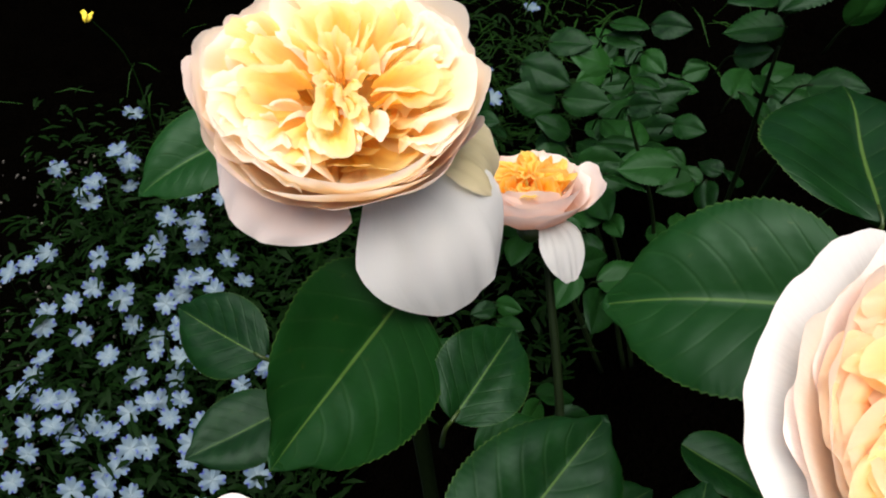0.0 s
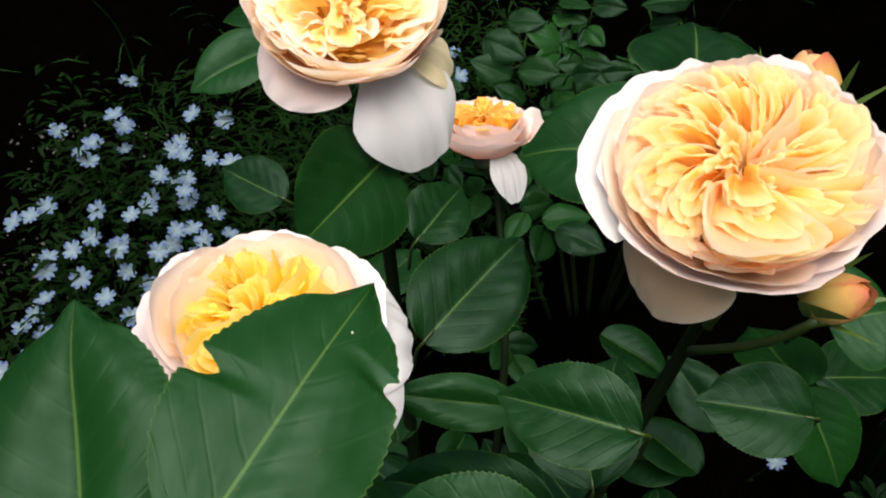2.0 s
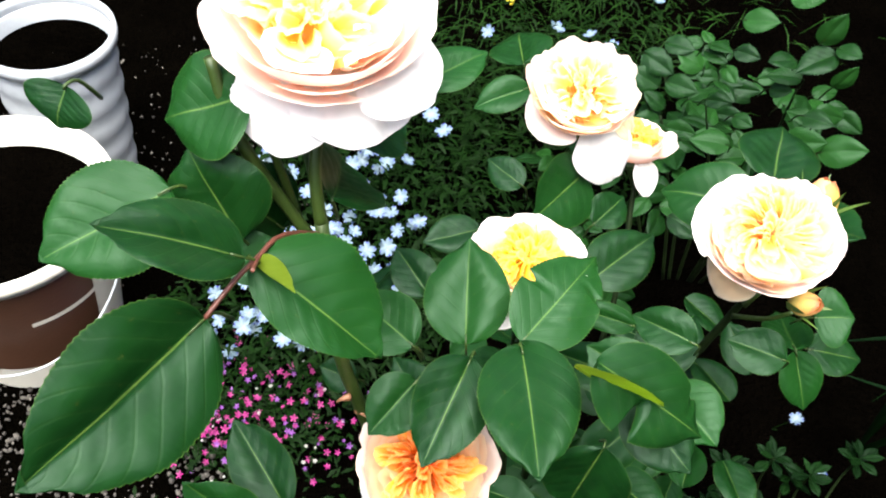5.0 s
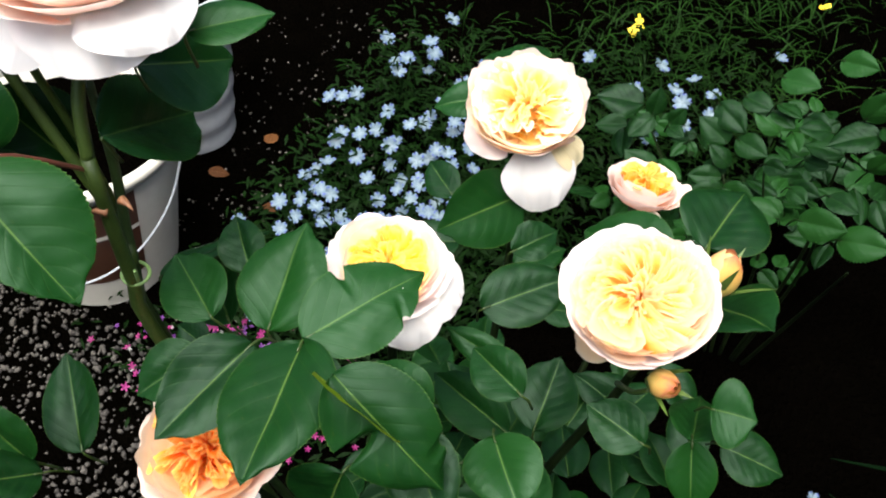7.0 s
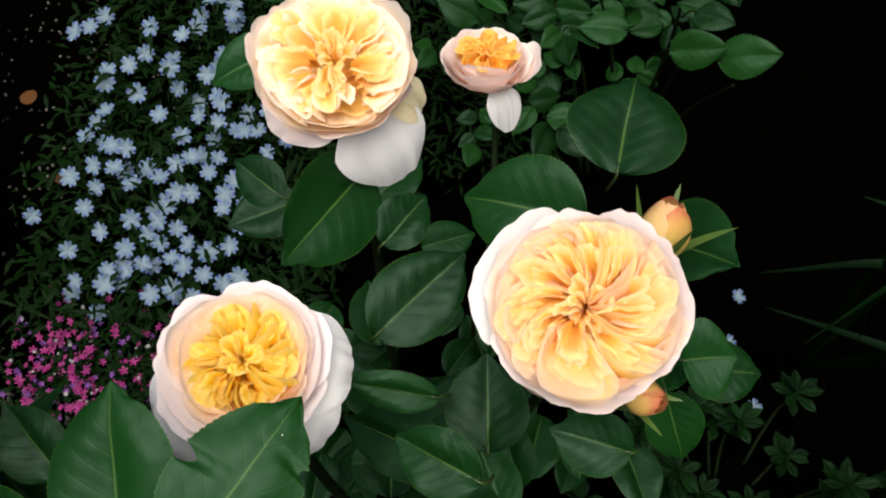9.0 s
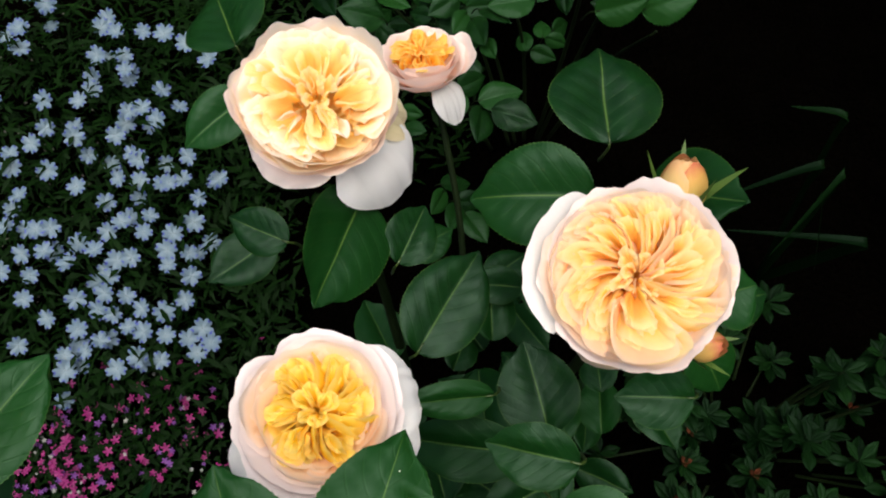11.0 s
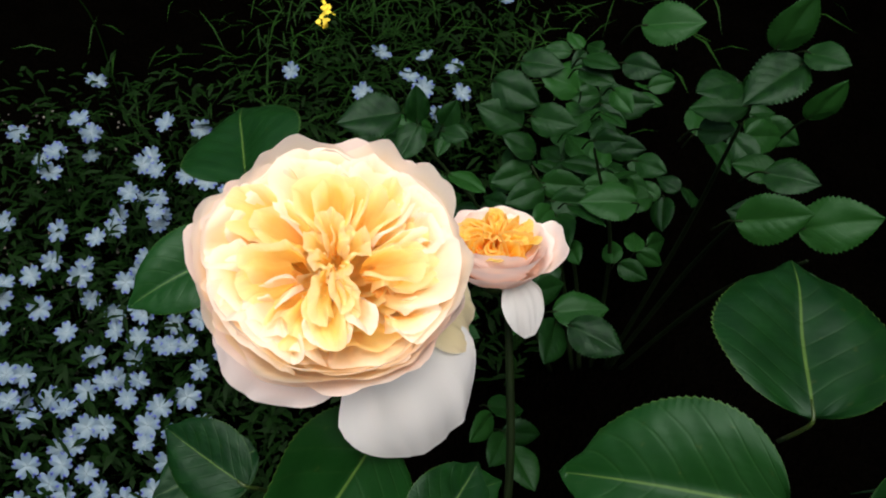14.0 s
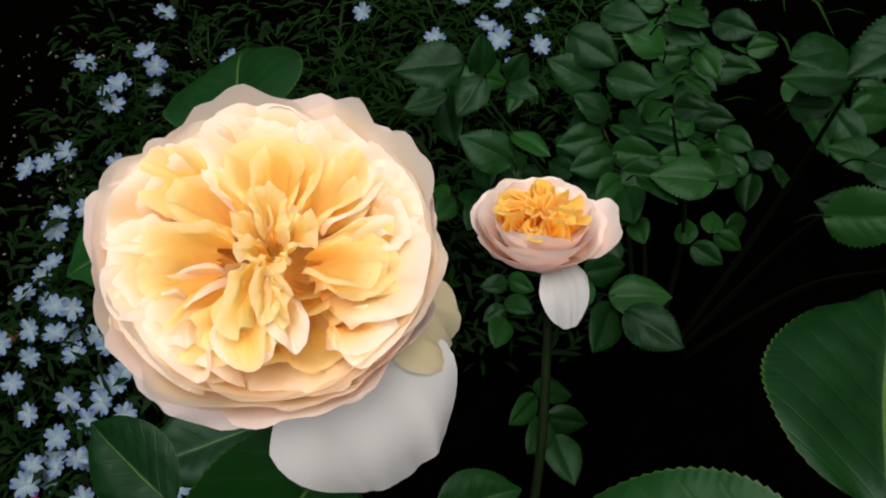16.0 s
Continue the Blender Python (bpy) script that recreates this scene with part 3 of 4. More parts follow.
bloom((-0.165, -0.028, 0.915), (0.05, -0.12, 0.99), 0.047, 6, PETAL_PALE, PETAL_PEACH, PETAL_CREAM, 0, 0.6, cup=0.05, fins=10, wave=1.4,
      bundles=tuple((k * 60 + 9 * (k % 3), 0.72, 0.3, 3, 0.0, 0.05) for k in range(6)), guards=(4, 5), ruffle=0.04, rows_out=((0.86, 0.1, 0.1), (1.0, 0.0, 0.4)),
      hang=((-40, 0.8, 1.0, 0.3, PETAL_WHITE), (-100, 0.7, 0.95, 0.45, PETAL_WHITE), (-10, 0.6, 1.15, 0.1, PETAL_WHITE)), label="large pale cream bloom on a tall cane")


SEPAL = plain_material("green_sepal", (0.03, 0.065, 0.008), (0.07, 0.12, 0.018), 200.0, 0.5)


def bud(centre, axis, long, mat, tint, label):
    """A furled bud: overlapping petals in a pointed egg, with narrow sepals."""
    rnd = random.Random(long)
    body = np.zeros((12, 20, 3))
    for j in range(12):
        v = j / 11
        r = 0.36 * long * math.sin(math.pi * (0.1 + 0.86 * v) ** 0.85) ** 0.8
        for i in range(20):
            q = 2 * math.pi * i / 20
            body[j, i] = (r * math.cos(q), r * math.sin(q), long * (v - 0.5) * (1 if v < 0.95 else 0.98))
    m = Matrix.Translation(centre) @ axes(axis)
    ob = child("bud", sheet("bud", body, mat, close=True), rose_bush, BUSH @ m, label)
    for k in range(4):
        wrap = np.zeros((10, 13, 3))
        for j in range(10):
            v = j / 9
            for i in range(13):
                s = 2 * i / 12 - 1
                vv = v * (1 - 0.25 * s * s)
                r = 0.38 * long * math.sin(math.pi * (0.1 + 0.8 * vv) ** 0.85) ** 0.8 * (1 + 0.05 * s + 0.03 * k) + 0.02 * long * vv**4
                q = k * 1.7 + s * 1.15
                wrap[j, i] = (r * math.cos(q), r * math.sin(q), long * (vv * 1.03 - 0.5))
        child("petal", sheet("petal", wrap, tint if k % 2 else mat), ob)
    for k in range(5):
        sep = np.zeros((8, 5, 3))
        out = rnd.uniform(0.15, 0.75)
        for j in range(8):
            v = j / 7
            for i in range(5):
                s = i / 2 - 1
                r = long * (0.27 + 0.15 * math.sin(v * 2.2) + out * v * v)
                q = k * 1.257 + s * 0.55 * (1 - v) ** 0.8 / (1 + 1.5 * v)
                sep[j, i] = (r * math.cos(q), r * math.sin(q), long * (-0.5 + v * (1.2 - 0.6 * out)))
        child("sepal", sheet("sepal", sep, SEPAL), ob)
    return ob


BUD_YELLOW = petal_material("bud_yellow", (0.5, 0.5, 0.1), (0.7, 0.52, 0.16), (0.72, 0.42, 0.16), blush=0.05, thin=0.35)
BUD_RED = petal_material("bud_red_edged", (0.45, 0.36, 0.07), (0.6, 0.33, 0.07), (0.5, 0.12, 0.05), (0.3, 0.8, 1.05), blush=0.0, thin=0.35)
bud((0.1245, 0.12, 0.739), (0.05, 0.45, 0.9), 0.027, BUD_YELLOW, BUD_RED, "closed yellow bud with green sepals beside the bloom")
bud((0.1225, 0.053, 0.711), (0.5, -0.35, 0.55), 0.02, BUD_RED, BUD_RED, "orange tinged bud with curled sepals below the bloom")
stem([(0.128, 0.115, 0.725), (0.12, 0.1, 0.69), (0.104, 0.088, 0.655)], 0.0013, 0.002, name="flower_stalk", count=8)
stem([(0.117, 0.049, 0.705), (0.11, 0.06, 0.68), (0.1, 0.085, 0.645)], 0.0013, 0.002, name="flower_stalk", count=8)

# tall cut cane, node and thorns
stem([(0.0, -0.02, 0.1), (-0.015, -0.16, 0.5), (-0.022, -0.2, 0.788), (-0.0254, -0.204, 0.846)], 0.0022, 0.0023, CANE_OLD, name="cut_cane", label="pruned cane with a fresh cut end")
CUT = plain_material("fresh_cut_wood", (0.16, 0.27, 0.07), (0.26, 0.38, 0.13), 400.0, 0.6)
PITH = plain_material("pith", (0.4, 0.4, 0.3), (0.5, 0.5, 0.4), 400.0, 0.7)


def disc(name, centre, axis, r, thick, mat):
    grid = np.zeros((4, 18, 3))
    for j, (a, b) in enumerate(((1.0, 0.0), (1.02, 0.6), (0.92, 1.0), (0.02, 1.0))):
        for i in range(18):
            q = 2 * math.pi * i / 18
            grid[j, i] = (r * a * math.cos(q), r * a * math.sin(q), thick * b)
    return child(name, sheet(name, grid, mat, close=True), rose_bush, BUSH @ Matrix.Translation(centre) @ axes(axis))


disc("cut_end", (-0.0255, -0.2041, 0.8462), (-0.05, -0.1, 1), 0.0027, 0.0006, CUT)
disc("pith", (-0.0255, -0.2042, 0.8468), (-0.05, -0.1, 1), 0.0010, 0.0003, PITH)
THORN = plain_material("thorn", (0.14, 0.05, 0.02), (0.27, 0.13, 0.06), 200.0, 0.5)
for place, way in (((-0.147, -0.05, 0.787), (1, -0.2, 0.1)), ((-0.152, -0.056, 0.78), (-1, -0.5, 0.2)), ((-0.142, -0.058, 0.66), (-0.8, -0.6, 0.1)), ((-0.14, -0.05, 0.63), (0.9, -0.4, 0.2))):
    a = Vector(place)
    w = Vector(way).normalized()
    me = tube_mesh("thorn", [a, a + w * 0.005, a + w * 0.009 + Vector((0, 0, -0.002))], 0.0026, 0.0002, THORN, 8, 8)
    child("thorn", me, rose_bush, BUSH)
TIE = plain_material("green_tie", (0.12, 0.22, 0.06), (0.2, 0.32, 0.1), 120.0, 0.5)
stem([(0.0, 0.1, -0.05), (-0.09, 0.01, 0.32), (-0.147, -0.046, 0.66), (-0.157, -0.046, 0.728), (-0.164, -0.036, 0.79), (-0.174, -0.03, 0.85)], 0.0042, 0.0022, CANE_OLD)
_q = np.linspace(0, 2 * math.pi, 17)
_loop = [(-0.151 + 0.0078 * math.cos(q), -0.0515 + 0.0068 * math.sin(q), 0.7275 + 0.0015 * math.sin(q)) for q in _q]
for way, name in ((_loop, "plant_tie"), ([(-0.146, -0.055, 0.728), (-0.143, -0.057, 0.735), (-0.142, -0.058, 0.743)], "tie_end")):
    me = tube_mesh(name, way, 0.0011, 0.001, TIE, 40, 6)
    child(name, me, rose_bush, BUSH, "pale green plant tie round two canes")
# reddish stalk of the leaf by the tall cane
for way in ([(-0.157, -0.05, 0.80), (-0.165, -0.085, 0.835), (-0.168, -0.106, 0.843), (-0.172, -0.122, 0.845), (-0.178, -0.139, 0.84)], [(-0.168, -0.106, 0.843), (-0.165, -0.118, 0.85)]):
    stem(way, 0.0013, 0.0010, CANE_RED, "leaf_stalk", count=14)

# ---- rose bush: leaves ----
leaf((-0.079, -0.033, 0.707), (-0.093, 0.020, 0.741), 0.052)
leaf((-0.049, -0.041, 0.733), (-0.014, 0.021, 0.752), 0.05, mesh=BITTEN, tilt=0.0)
leaf((-0.049, -0.041, 0.733), (-0.027, -0.118, 0.748), 0.055)
leaf((-0.074, -0.051, 0.722), (-0.087, -0.116, 0.711), 0.044)
leaf((-0.101, -0.062, 0.704), (-0.121, -0.096, 0.693), 0.034)
leaf((-0.0218, -0.0699, 0.7656), (0.0275, -0.0748, 0.7441), 0.05, face=(-0.35, -0.88, -0.31), mesh=FOLDED, label="olive green folded leaf", stalk=0)
leaf((-0.012, -0.068, 0.771), (0.055, -0.08, 0.742), 0.05, mesh=NOTCHED, stalk=0)
leaf((0.017, -0.047, 0.714), (0.057, -0.079, 0.707), 0.040)
leaf((0.005, -0.085, 0.720), (-0.004, -0.098, 0.660), 0.050)
leaf((0.025, -0.041, 0.722), (-0.012, -0.031, 0.732), 0.035)
leaf((0.112, 0.176, 0.696), (0.118, 0.238, 0.705), 0.064)
leaf((0.097, 0.146, 0.695), (0.033, 0.164, 0.684), 0.055)
leaf((-0.003, 0.098, 0.631), (0.039, 0.147, 0.652), 0.047)
leaf((-0.022, 0.19, 0.653), (-0.053, 0.119, 0.664), 0.056, face=(0.1, -0.85, 0.5))
leaf((-0.007, 0.151, 0.637), (0.015, 0.183, 0.645), 0.031)
leaf((-0.090, 0.313, 0.651), (-0.107, 0.372, 0.646), 0.060)
leaf((-0.080, 0.257, 0.671), (-0.122, 0.233, 0.662), 0.032)
leaf((-0.067, 0.171, 0.642), (-0.101, 0.188, 0.648), 0.028)
leaf((0.065, 0.052, 0.599), (0.059, 0.102, 0.619), 0.047)
leaf((0.051, 0.045, 0.591), (-0.021, 0.067, 0.581), 0.038)
leaf((0.035, 0.070, 0.627), (-0.016, 0.068, 0.636), 0.022)
leaf((0.133, 0.157, 0.672), (0.158, 0.121, 0.717), 0.052)
leaf((0.158, 0.100, 0.645), (0.183, 0.101, 0.656), 0.044)
leaf((-0.108, -0.044, 0.710), (-0.150, -0.023, 0.718), 0.040)
leaf((-0.107, -0.011, 0.716), (-0.133, 0.010, 0.730), 0.028)
leaf((-0.155, -0.033, 0.702), (-0.129, 0.032, 0.703), 0.035, face=(-0.3, 0.2, 0.9))
leaf((-0.111, -0.029, 0.684), (-0.156, -0.000, 0.691), 0.036)
leaf((-0.151, -0.015, 0.607), (-0.177, -0.016, 0.612), 0.026)
leaf((-0.167, -0.113, 0.603), (-0.216, -0.072, 0.622), 0.040)
leaf((-0.177, -0.138, 0.624), (-0.212, -0.141, 0.667), 0.040)
leaf((-0.168, -0.139, 0.620), (-0.187, -0.172, 0.644), 0.034)
leaf((0.051, 0.002, 0.660), (0.082, -0.033, 0.663), 0.046)
leaf((0.042, -0.012, 0.642), (0.002, -0.068, 0.643), 0.034)
leaf((0.129, 0.043, 0.662), (0.089, 0.049, 0.665), 0.032)
leaf((-0.178, -0.139, 0.840), (-0.209, -0.222, 0.838), 0.062, face=(0.3, -0.85, 0.42), tilt=0.0)
leaf((-0.1715, -0.104, 0.8378), (-0.1085, -0.116, 0.803), 0.066, face=(0.3, -0.25, 0.88), mesh=CURLED, tilt=0.0)
leaf((-0.1715, -0.1048, 0.8388), (-0.1475, -0.1225, 0.8475), 0.015, face=(0.04, -0.66, 0.75), mesh=FOLDED, label="olive underside of a curled leaf edge", stalk=0, tilt=0.0)
leaf((-0.213, -0.087, 0.852), (-0.253, -0.132, 0.843), 0.052)
leaf((-0.170, -0.114, 0.852), (-0.213, -0.137, 0.888), 0.034, face=(0.1, -0.25, 0.95), mesh=LEAFLETS[4], tilt=0.0)
leaf((-0.196, -0.085, 0.806), (-0.166, -0.075, 0.808), 0.026, face=(0.0, -0.5, 0.86), tilt=0.0)
leaf((-0.187, -0.054, 0.884), (-0.225, -0.065, 0.868), 0.050)
leaf((-0.240, -0.097, 0.909), (-0.244, -0.108, 0.897), 0.030)
leaf((-0.122, -0.014, 0.875), (-0.097, 0.013, 0.885), 0.024)
leaf((-0.160, -0.012, 0.838), (-0.139, 0.034, 0.822), 0.054, face=(0.45, -0.35, 0.8))
leaf((0.058, 0.011, 0.699), (0.018, 0.027, 0.697), 0.030)
leaf((0.159, 0.095, 0.610), (0.153, 0.150, 0.590), 0.038)
leaf((0.159, 0.095, 0.610), (0.178, 0.065, 0.575), 0.034)
leaf((0.181, 0.122, 0.581), (0.227, 0.127, 0.582), 0.038)
leaf((-0.155, -0.045, 0.82), (-0.170, 0.034, 0.773), 0.054, face=(0.5, -0.2, 0.85), tilt=0.0)
leaf((-0.180, -0.048, 0.794), (-0.207, -0.061, 0.835), 0.05)
leaf((-0.188, -0.079, 0.819), (-0.211, -0.075, 0.862), 0.05)

# pale scars on the leaf with the ragged edge
_m = leaf_pose((-0.049, -0.041, 0.733), (-0.014, 0.021, 0.752), 0.05, FACE)
for x, y, across, along in ((0.05, 0.79, 0.016, 0.012), (0.015, 0.66, 0.006, 0.012)):
    spot = np.zeros((3, 14, 3))
    for j in range(3):
        for i in range(14):
            q = 2 * math.pi * i / 14
            w = j / 2 * (1 + 0.4 * noise.noise(Vector((math.cos(q) * 2 + x * 30, math.sin(q) * 2, 2))))
            px, py = x + across * w * math.cos(q), y + along * w * math.sin(q)
            spot[j, i] = (px, py, 0.2 * abs(px) - 0.14 * py * py + 0.012 - 0.006 * j)
    child("leaf_blemish", sheet("leaf_blemish", spot, PITH, close=True), rose_bush, BUSH @ _m)

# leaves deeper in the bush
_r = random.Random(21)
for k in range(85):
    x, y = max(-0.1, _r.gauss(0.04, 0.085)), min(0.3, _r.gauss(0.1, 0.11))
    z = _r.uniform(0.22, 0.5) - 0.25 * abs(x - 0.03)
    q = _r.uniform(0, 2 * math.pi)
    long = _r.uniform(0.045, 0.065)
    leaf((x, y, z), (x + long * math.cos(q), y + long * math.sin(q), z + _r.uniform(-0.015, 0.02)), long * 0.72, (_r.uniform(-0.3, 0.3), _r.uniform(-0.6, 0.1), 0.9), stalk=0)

# ---- second rose shrub, behind ----
rose_shrub = thing("rose_shrub", "dark green shrub with small serrated leaves, no blooms", "shrub")
SMALL = [leaflet_mesh("small_leaflet", LEAF_SMALL, 30 + k, 0.3, 0.18, 16, ovate=True) for k in range(3)]


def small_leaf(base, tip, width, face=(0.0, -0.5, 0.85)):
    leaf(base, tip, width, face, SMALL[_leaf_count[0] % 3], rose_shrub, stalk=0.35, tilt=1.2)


small_leaf((-0.032, 0.692, 0.380), (-0.092, 0.671, 0.388), 0.046)
small_leaf((-0.016, 0.687, 0.373), (-0.016, 0.697, 0.410), 0.027)
small_leaf((-0.014, 0.686, 0.372), (-0.032, 0.650, 0.356), 0.031)
small_leaf((0.009, 0.686, 0.371), (0.023, 0.689, 0.399), 0.023)
small_leaf((0.010, 0.683, 0.368), (0.033, 0.668, 0.375), 0.021)
small_leaf((0.056, 0.715, 0.409), (0.101, 0.687, 0.406), 0.039)
small_leaf((0.088, 0.686, 0.378), (0.043, 0.689, 0.400), 0.036)
small_leaf((0.096, 0.692, 0.386), (0.137, 0.671, 0.394), 0.034)
small_leaf((0.103, 0.668, 0.359), (0.070, 0.670, 0.380), 0.028)
small_leaf((0.019, 0.655, 0.337), (0.055, 0.635, 0.341), 0.029)
small_leaf((0.023, 0.636, 0.318), (-0.026, 0.639, 0.344), 0.040)
small_leaf((0.100, 0.657, 0.346), (0.061, 0.638, 0.344), 0.031)
small_leaf((0.085, 0.630, 0.316), (0.128, 0.612, 0.329), 0.035)
small_leaf((0.082, 0.725, 0.427), (0.120, 0.707, 0.437), 0.031)
small_leaf((0.140, 0.704, 0.411), (0.100, 0.706, 0.431), 0.033)
small_leaf((0.120, 0.636, 0.486), (0.147, 0.617, 0.491), 0.024)
small_leaf((0.142, 0.612, 0.460), (0.160, 0.593, 0.465), 0.020)
small_leaf((0.149, 0.623, 0.477), (0.163, 0.599, 0.474), 0.020)
small_leaf((0.137, 0.597, 0.441), (0.160, 0.583, 0.453), 0.021)
small_leaf((0.177, 0.556, 0.409), (0.127, 0.555, 0.413), 0.037)
small_leaf((0.173, 0.581, 0.435), (0.194, 0.562, 0.443), 0.022)
small_leaf((0.155, 0.635, 0.496), (0.182, 0.616, 0.504), 0.024)
small_leaf((0.122, 0.641, 0.494), (0.150, 0.624, 0.503), 0.024)
small_leaf((0.120, 0.561, 0.398), (0.151, 0.539, 0.404), 0.028)
small_leaf((0.190, 0.460, 0.594), (0.154, 0.462, 0.594), 0.026)
small_leaf((0.163, 0.457, 0.576), (0.180, 0.445, 0.587), 0.020)
small_leaf((0.191, 0.464, 0.600), (0.194, 0.464, 0.622), 0.020)
small_leaf((0.210, 0.428, 0.568), (0.182, 0.433, 0.574), 0.021)
small_leaf((0.214, 0.407, 0.549), (0.181, 0.412, 0.551), 0.024)
small_leaf((0.187, 0.451, 0.643), (0.200, 0.451, 0.678), 0.027)
small_leaf((0.205, 0.446, 0.639), (0.167, 0.423, 0.631), 0.032)
small_leaf((0.204, 0.449, 0.644), (0.221, 0.430, 0.652), 0.020)
small_leaf((0.210, 0.426, 0.614), (0.223, 0.422, 0.642), 0.022)
small_leaf((0.190, 0.408, 0.587), (0.214, 0.390, 0.598), 0.023)
small_leaf((0.177, 0.390, 0.563), (0.214, 0.377, 0.582), 0.031)
small_leaf((0.213, 0.385, 0.564), (0.251, 0.374, 0.589), 0.033)
small_leaf((0.148, 0.475, 0.674), (0.175, 0.460, 0.687), 0.024)
small_leaf((0.110, 0.460, 0.647), (0.140, 0.447, 0.661), 0.026)
small_leaf((0.170, 0.441, 0.626), (0.142, 0.426, 0.632), 0.024)
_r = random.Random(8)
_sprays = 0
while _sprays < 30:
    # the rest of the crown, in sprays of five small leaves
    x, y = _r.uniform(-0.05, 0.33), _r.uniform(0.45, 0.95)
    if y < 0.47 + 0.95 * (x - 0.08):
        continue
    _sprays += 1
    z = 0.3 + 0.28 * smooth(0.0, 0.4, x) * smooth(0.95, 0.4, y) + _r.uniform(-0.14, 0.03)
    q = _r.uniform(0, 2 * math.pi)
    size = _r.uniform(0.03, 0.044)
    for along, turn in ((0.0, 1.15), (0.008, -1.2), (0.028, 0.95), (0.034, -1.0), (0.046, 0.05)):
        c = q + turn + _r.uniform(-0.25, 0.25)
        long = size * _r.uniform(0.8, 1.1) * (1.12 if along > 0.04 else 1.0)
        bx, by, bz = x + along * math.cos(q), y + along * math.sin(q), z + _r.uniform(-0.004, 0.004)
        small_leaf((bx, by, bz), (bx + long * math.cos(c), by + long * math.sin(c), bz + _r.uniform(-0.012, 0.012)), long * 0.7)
for top in ((-0.02, 0.69, 0.36), (0.07, 0.68, 0.37), (0.14, 0.6, 0.43), (0.19, 0.46, 0.58), (0.2, 0.42, 0.55), (0.24, 0.4, 0.52), (0.1, 0.66, 0.35)):
    foot = (0.2 + 0.3 * (top[0] - 0.1), 0.62, ground_height(0.2, 0.62) - 0.01)
    middle = (0.5 * (top[0] + foot[0]) + 0.01, 0.5 * (top[1] + foot[1]), 0.62 * top[2] + 0.38 * foot[2])
    me = tube_mesh("cane", [foot, middle, top], 0.0032, 0.0012, SHADED_STEM, 14, 7)
    child("cane", me, rose_shrub)

# ---- blue flowers ----
def spotted_material():
    n = Nodes("pale_blue_spotted_petal")
    uv = n.uv()
    u, v = n.split(uv)
    lobe = n.maths("ABSOLUTE", n.maths("SUBTRACT", n.maths("FRACT", n.maths("MULTIPLY", u, 5.0)), 0.5))
    spot = n.maths("MULTIPLY", n.maths("LESS_THAN", lobe, 0.13), n.maths("GREATER_THAN", v, 0.78))
    veins = n.noise(1.0, 3.0, n.stretch(uv, (70.0, 2.0, 1.0)))
    colour = n.ramp(n.maths("ADD", v, n.maths("MULTIPLY", n.random(), 0.25)), [(0.1, (0.23, 0.3, 0.32)), (0.6, (0.14, 0.205, 0.24)), (1.0, (0.105, 0.165, 0.23))])
    colour = n.mix(colour, (0.17, 0.25, 0.36), n.maths("MULTIPLY", veins, 0.3))
    colour = n.mix(colour, (0.05, 0.07, 0.33), n.maths("MULTIPLY", spot, 0.9))
    return n.finish(colour, 0.6, n.bump(veins, 0.2, 0.0004), 0.3)


NEMO = spotted_material()


def flower_mesh(seed):
    """A five lobed saucer flower facing up, one across, each lobe notched."""
    rnd = random.Random(seed)
    rows, cols = 6, 60
    grid = np.zeros((rows, cols, 3))
    for j in range(rows):
        v = j / (rows - 1)
        for i in range(cols):
            q = 2 * math.pi * i / cols
            phase = (i / cols * 5) % 1.0 - 0.5
            lobe = 1.03 - 0.55 * abs(2 * phase) ** 3.2 - 0.2 * max(0.0, 1 - abs(phase) / 0.13)
            lobe = 1 + (lobe - 1) * v**3
            r = 0.52 * v * lobe
            lift = 0.17 * v * v - 0.1 * v**4 + 0.05 * math.cos(2 * math.pi * phase) * v + 0.03 * noise.noise(Vector((q, v, seed)))
            grid[j, i] = (r * math.cos(q), r * math.sin(q), lift)
    return sheet("flower", grid, NEMO, close=True)


FLOWERS = [flower_mesh(k) for k in range(4)]
blue_patch = thing("blue_flower_patch", "low patch of pale blue spotted flowers in feathery foliage", "flowers")


def flower_height(x, y):
    return min(0.17, max(-0.02, 0.02 + 0.3 * (y - 0.5))) + 0.15 * max(0.0, x + 0.45)


_r = random.Random(5)


def blue_flower(x, y, z=None, size=0.028):
    z = flower_height(x, y) if z is None else z
    lean = (_r.uniform(-0.5, 0.5), _r.uniform(-0.9, 0.1), 1)
    m = Matrix.Translation((x, y, z)) @ axes(lean, _r.uniform(0, 72)) @ Matrix.Scale(size * _r.uniform(0.85, 1.1), 4)
    child("flower", FLOWERS[_r.randrange(4)], blue_patch, m)
    me = tube_mesh("flower_stem", [(x, y, z), (x + _r.uniform(-0.02, 0.02), y + 0.01, z - 0.05), (x + _r.uniform(-0.03, 0.03), y + _r.uniform(0.0, 0.04), ground_height(x, y) + 0.01)], 0.0007, 0.001, FEATHER, 7, 5)
    child("flower_stem", me, blue_patch)


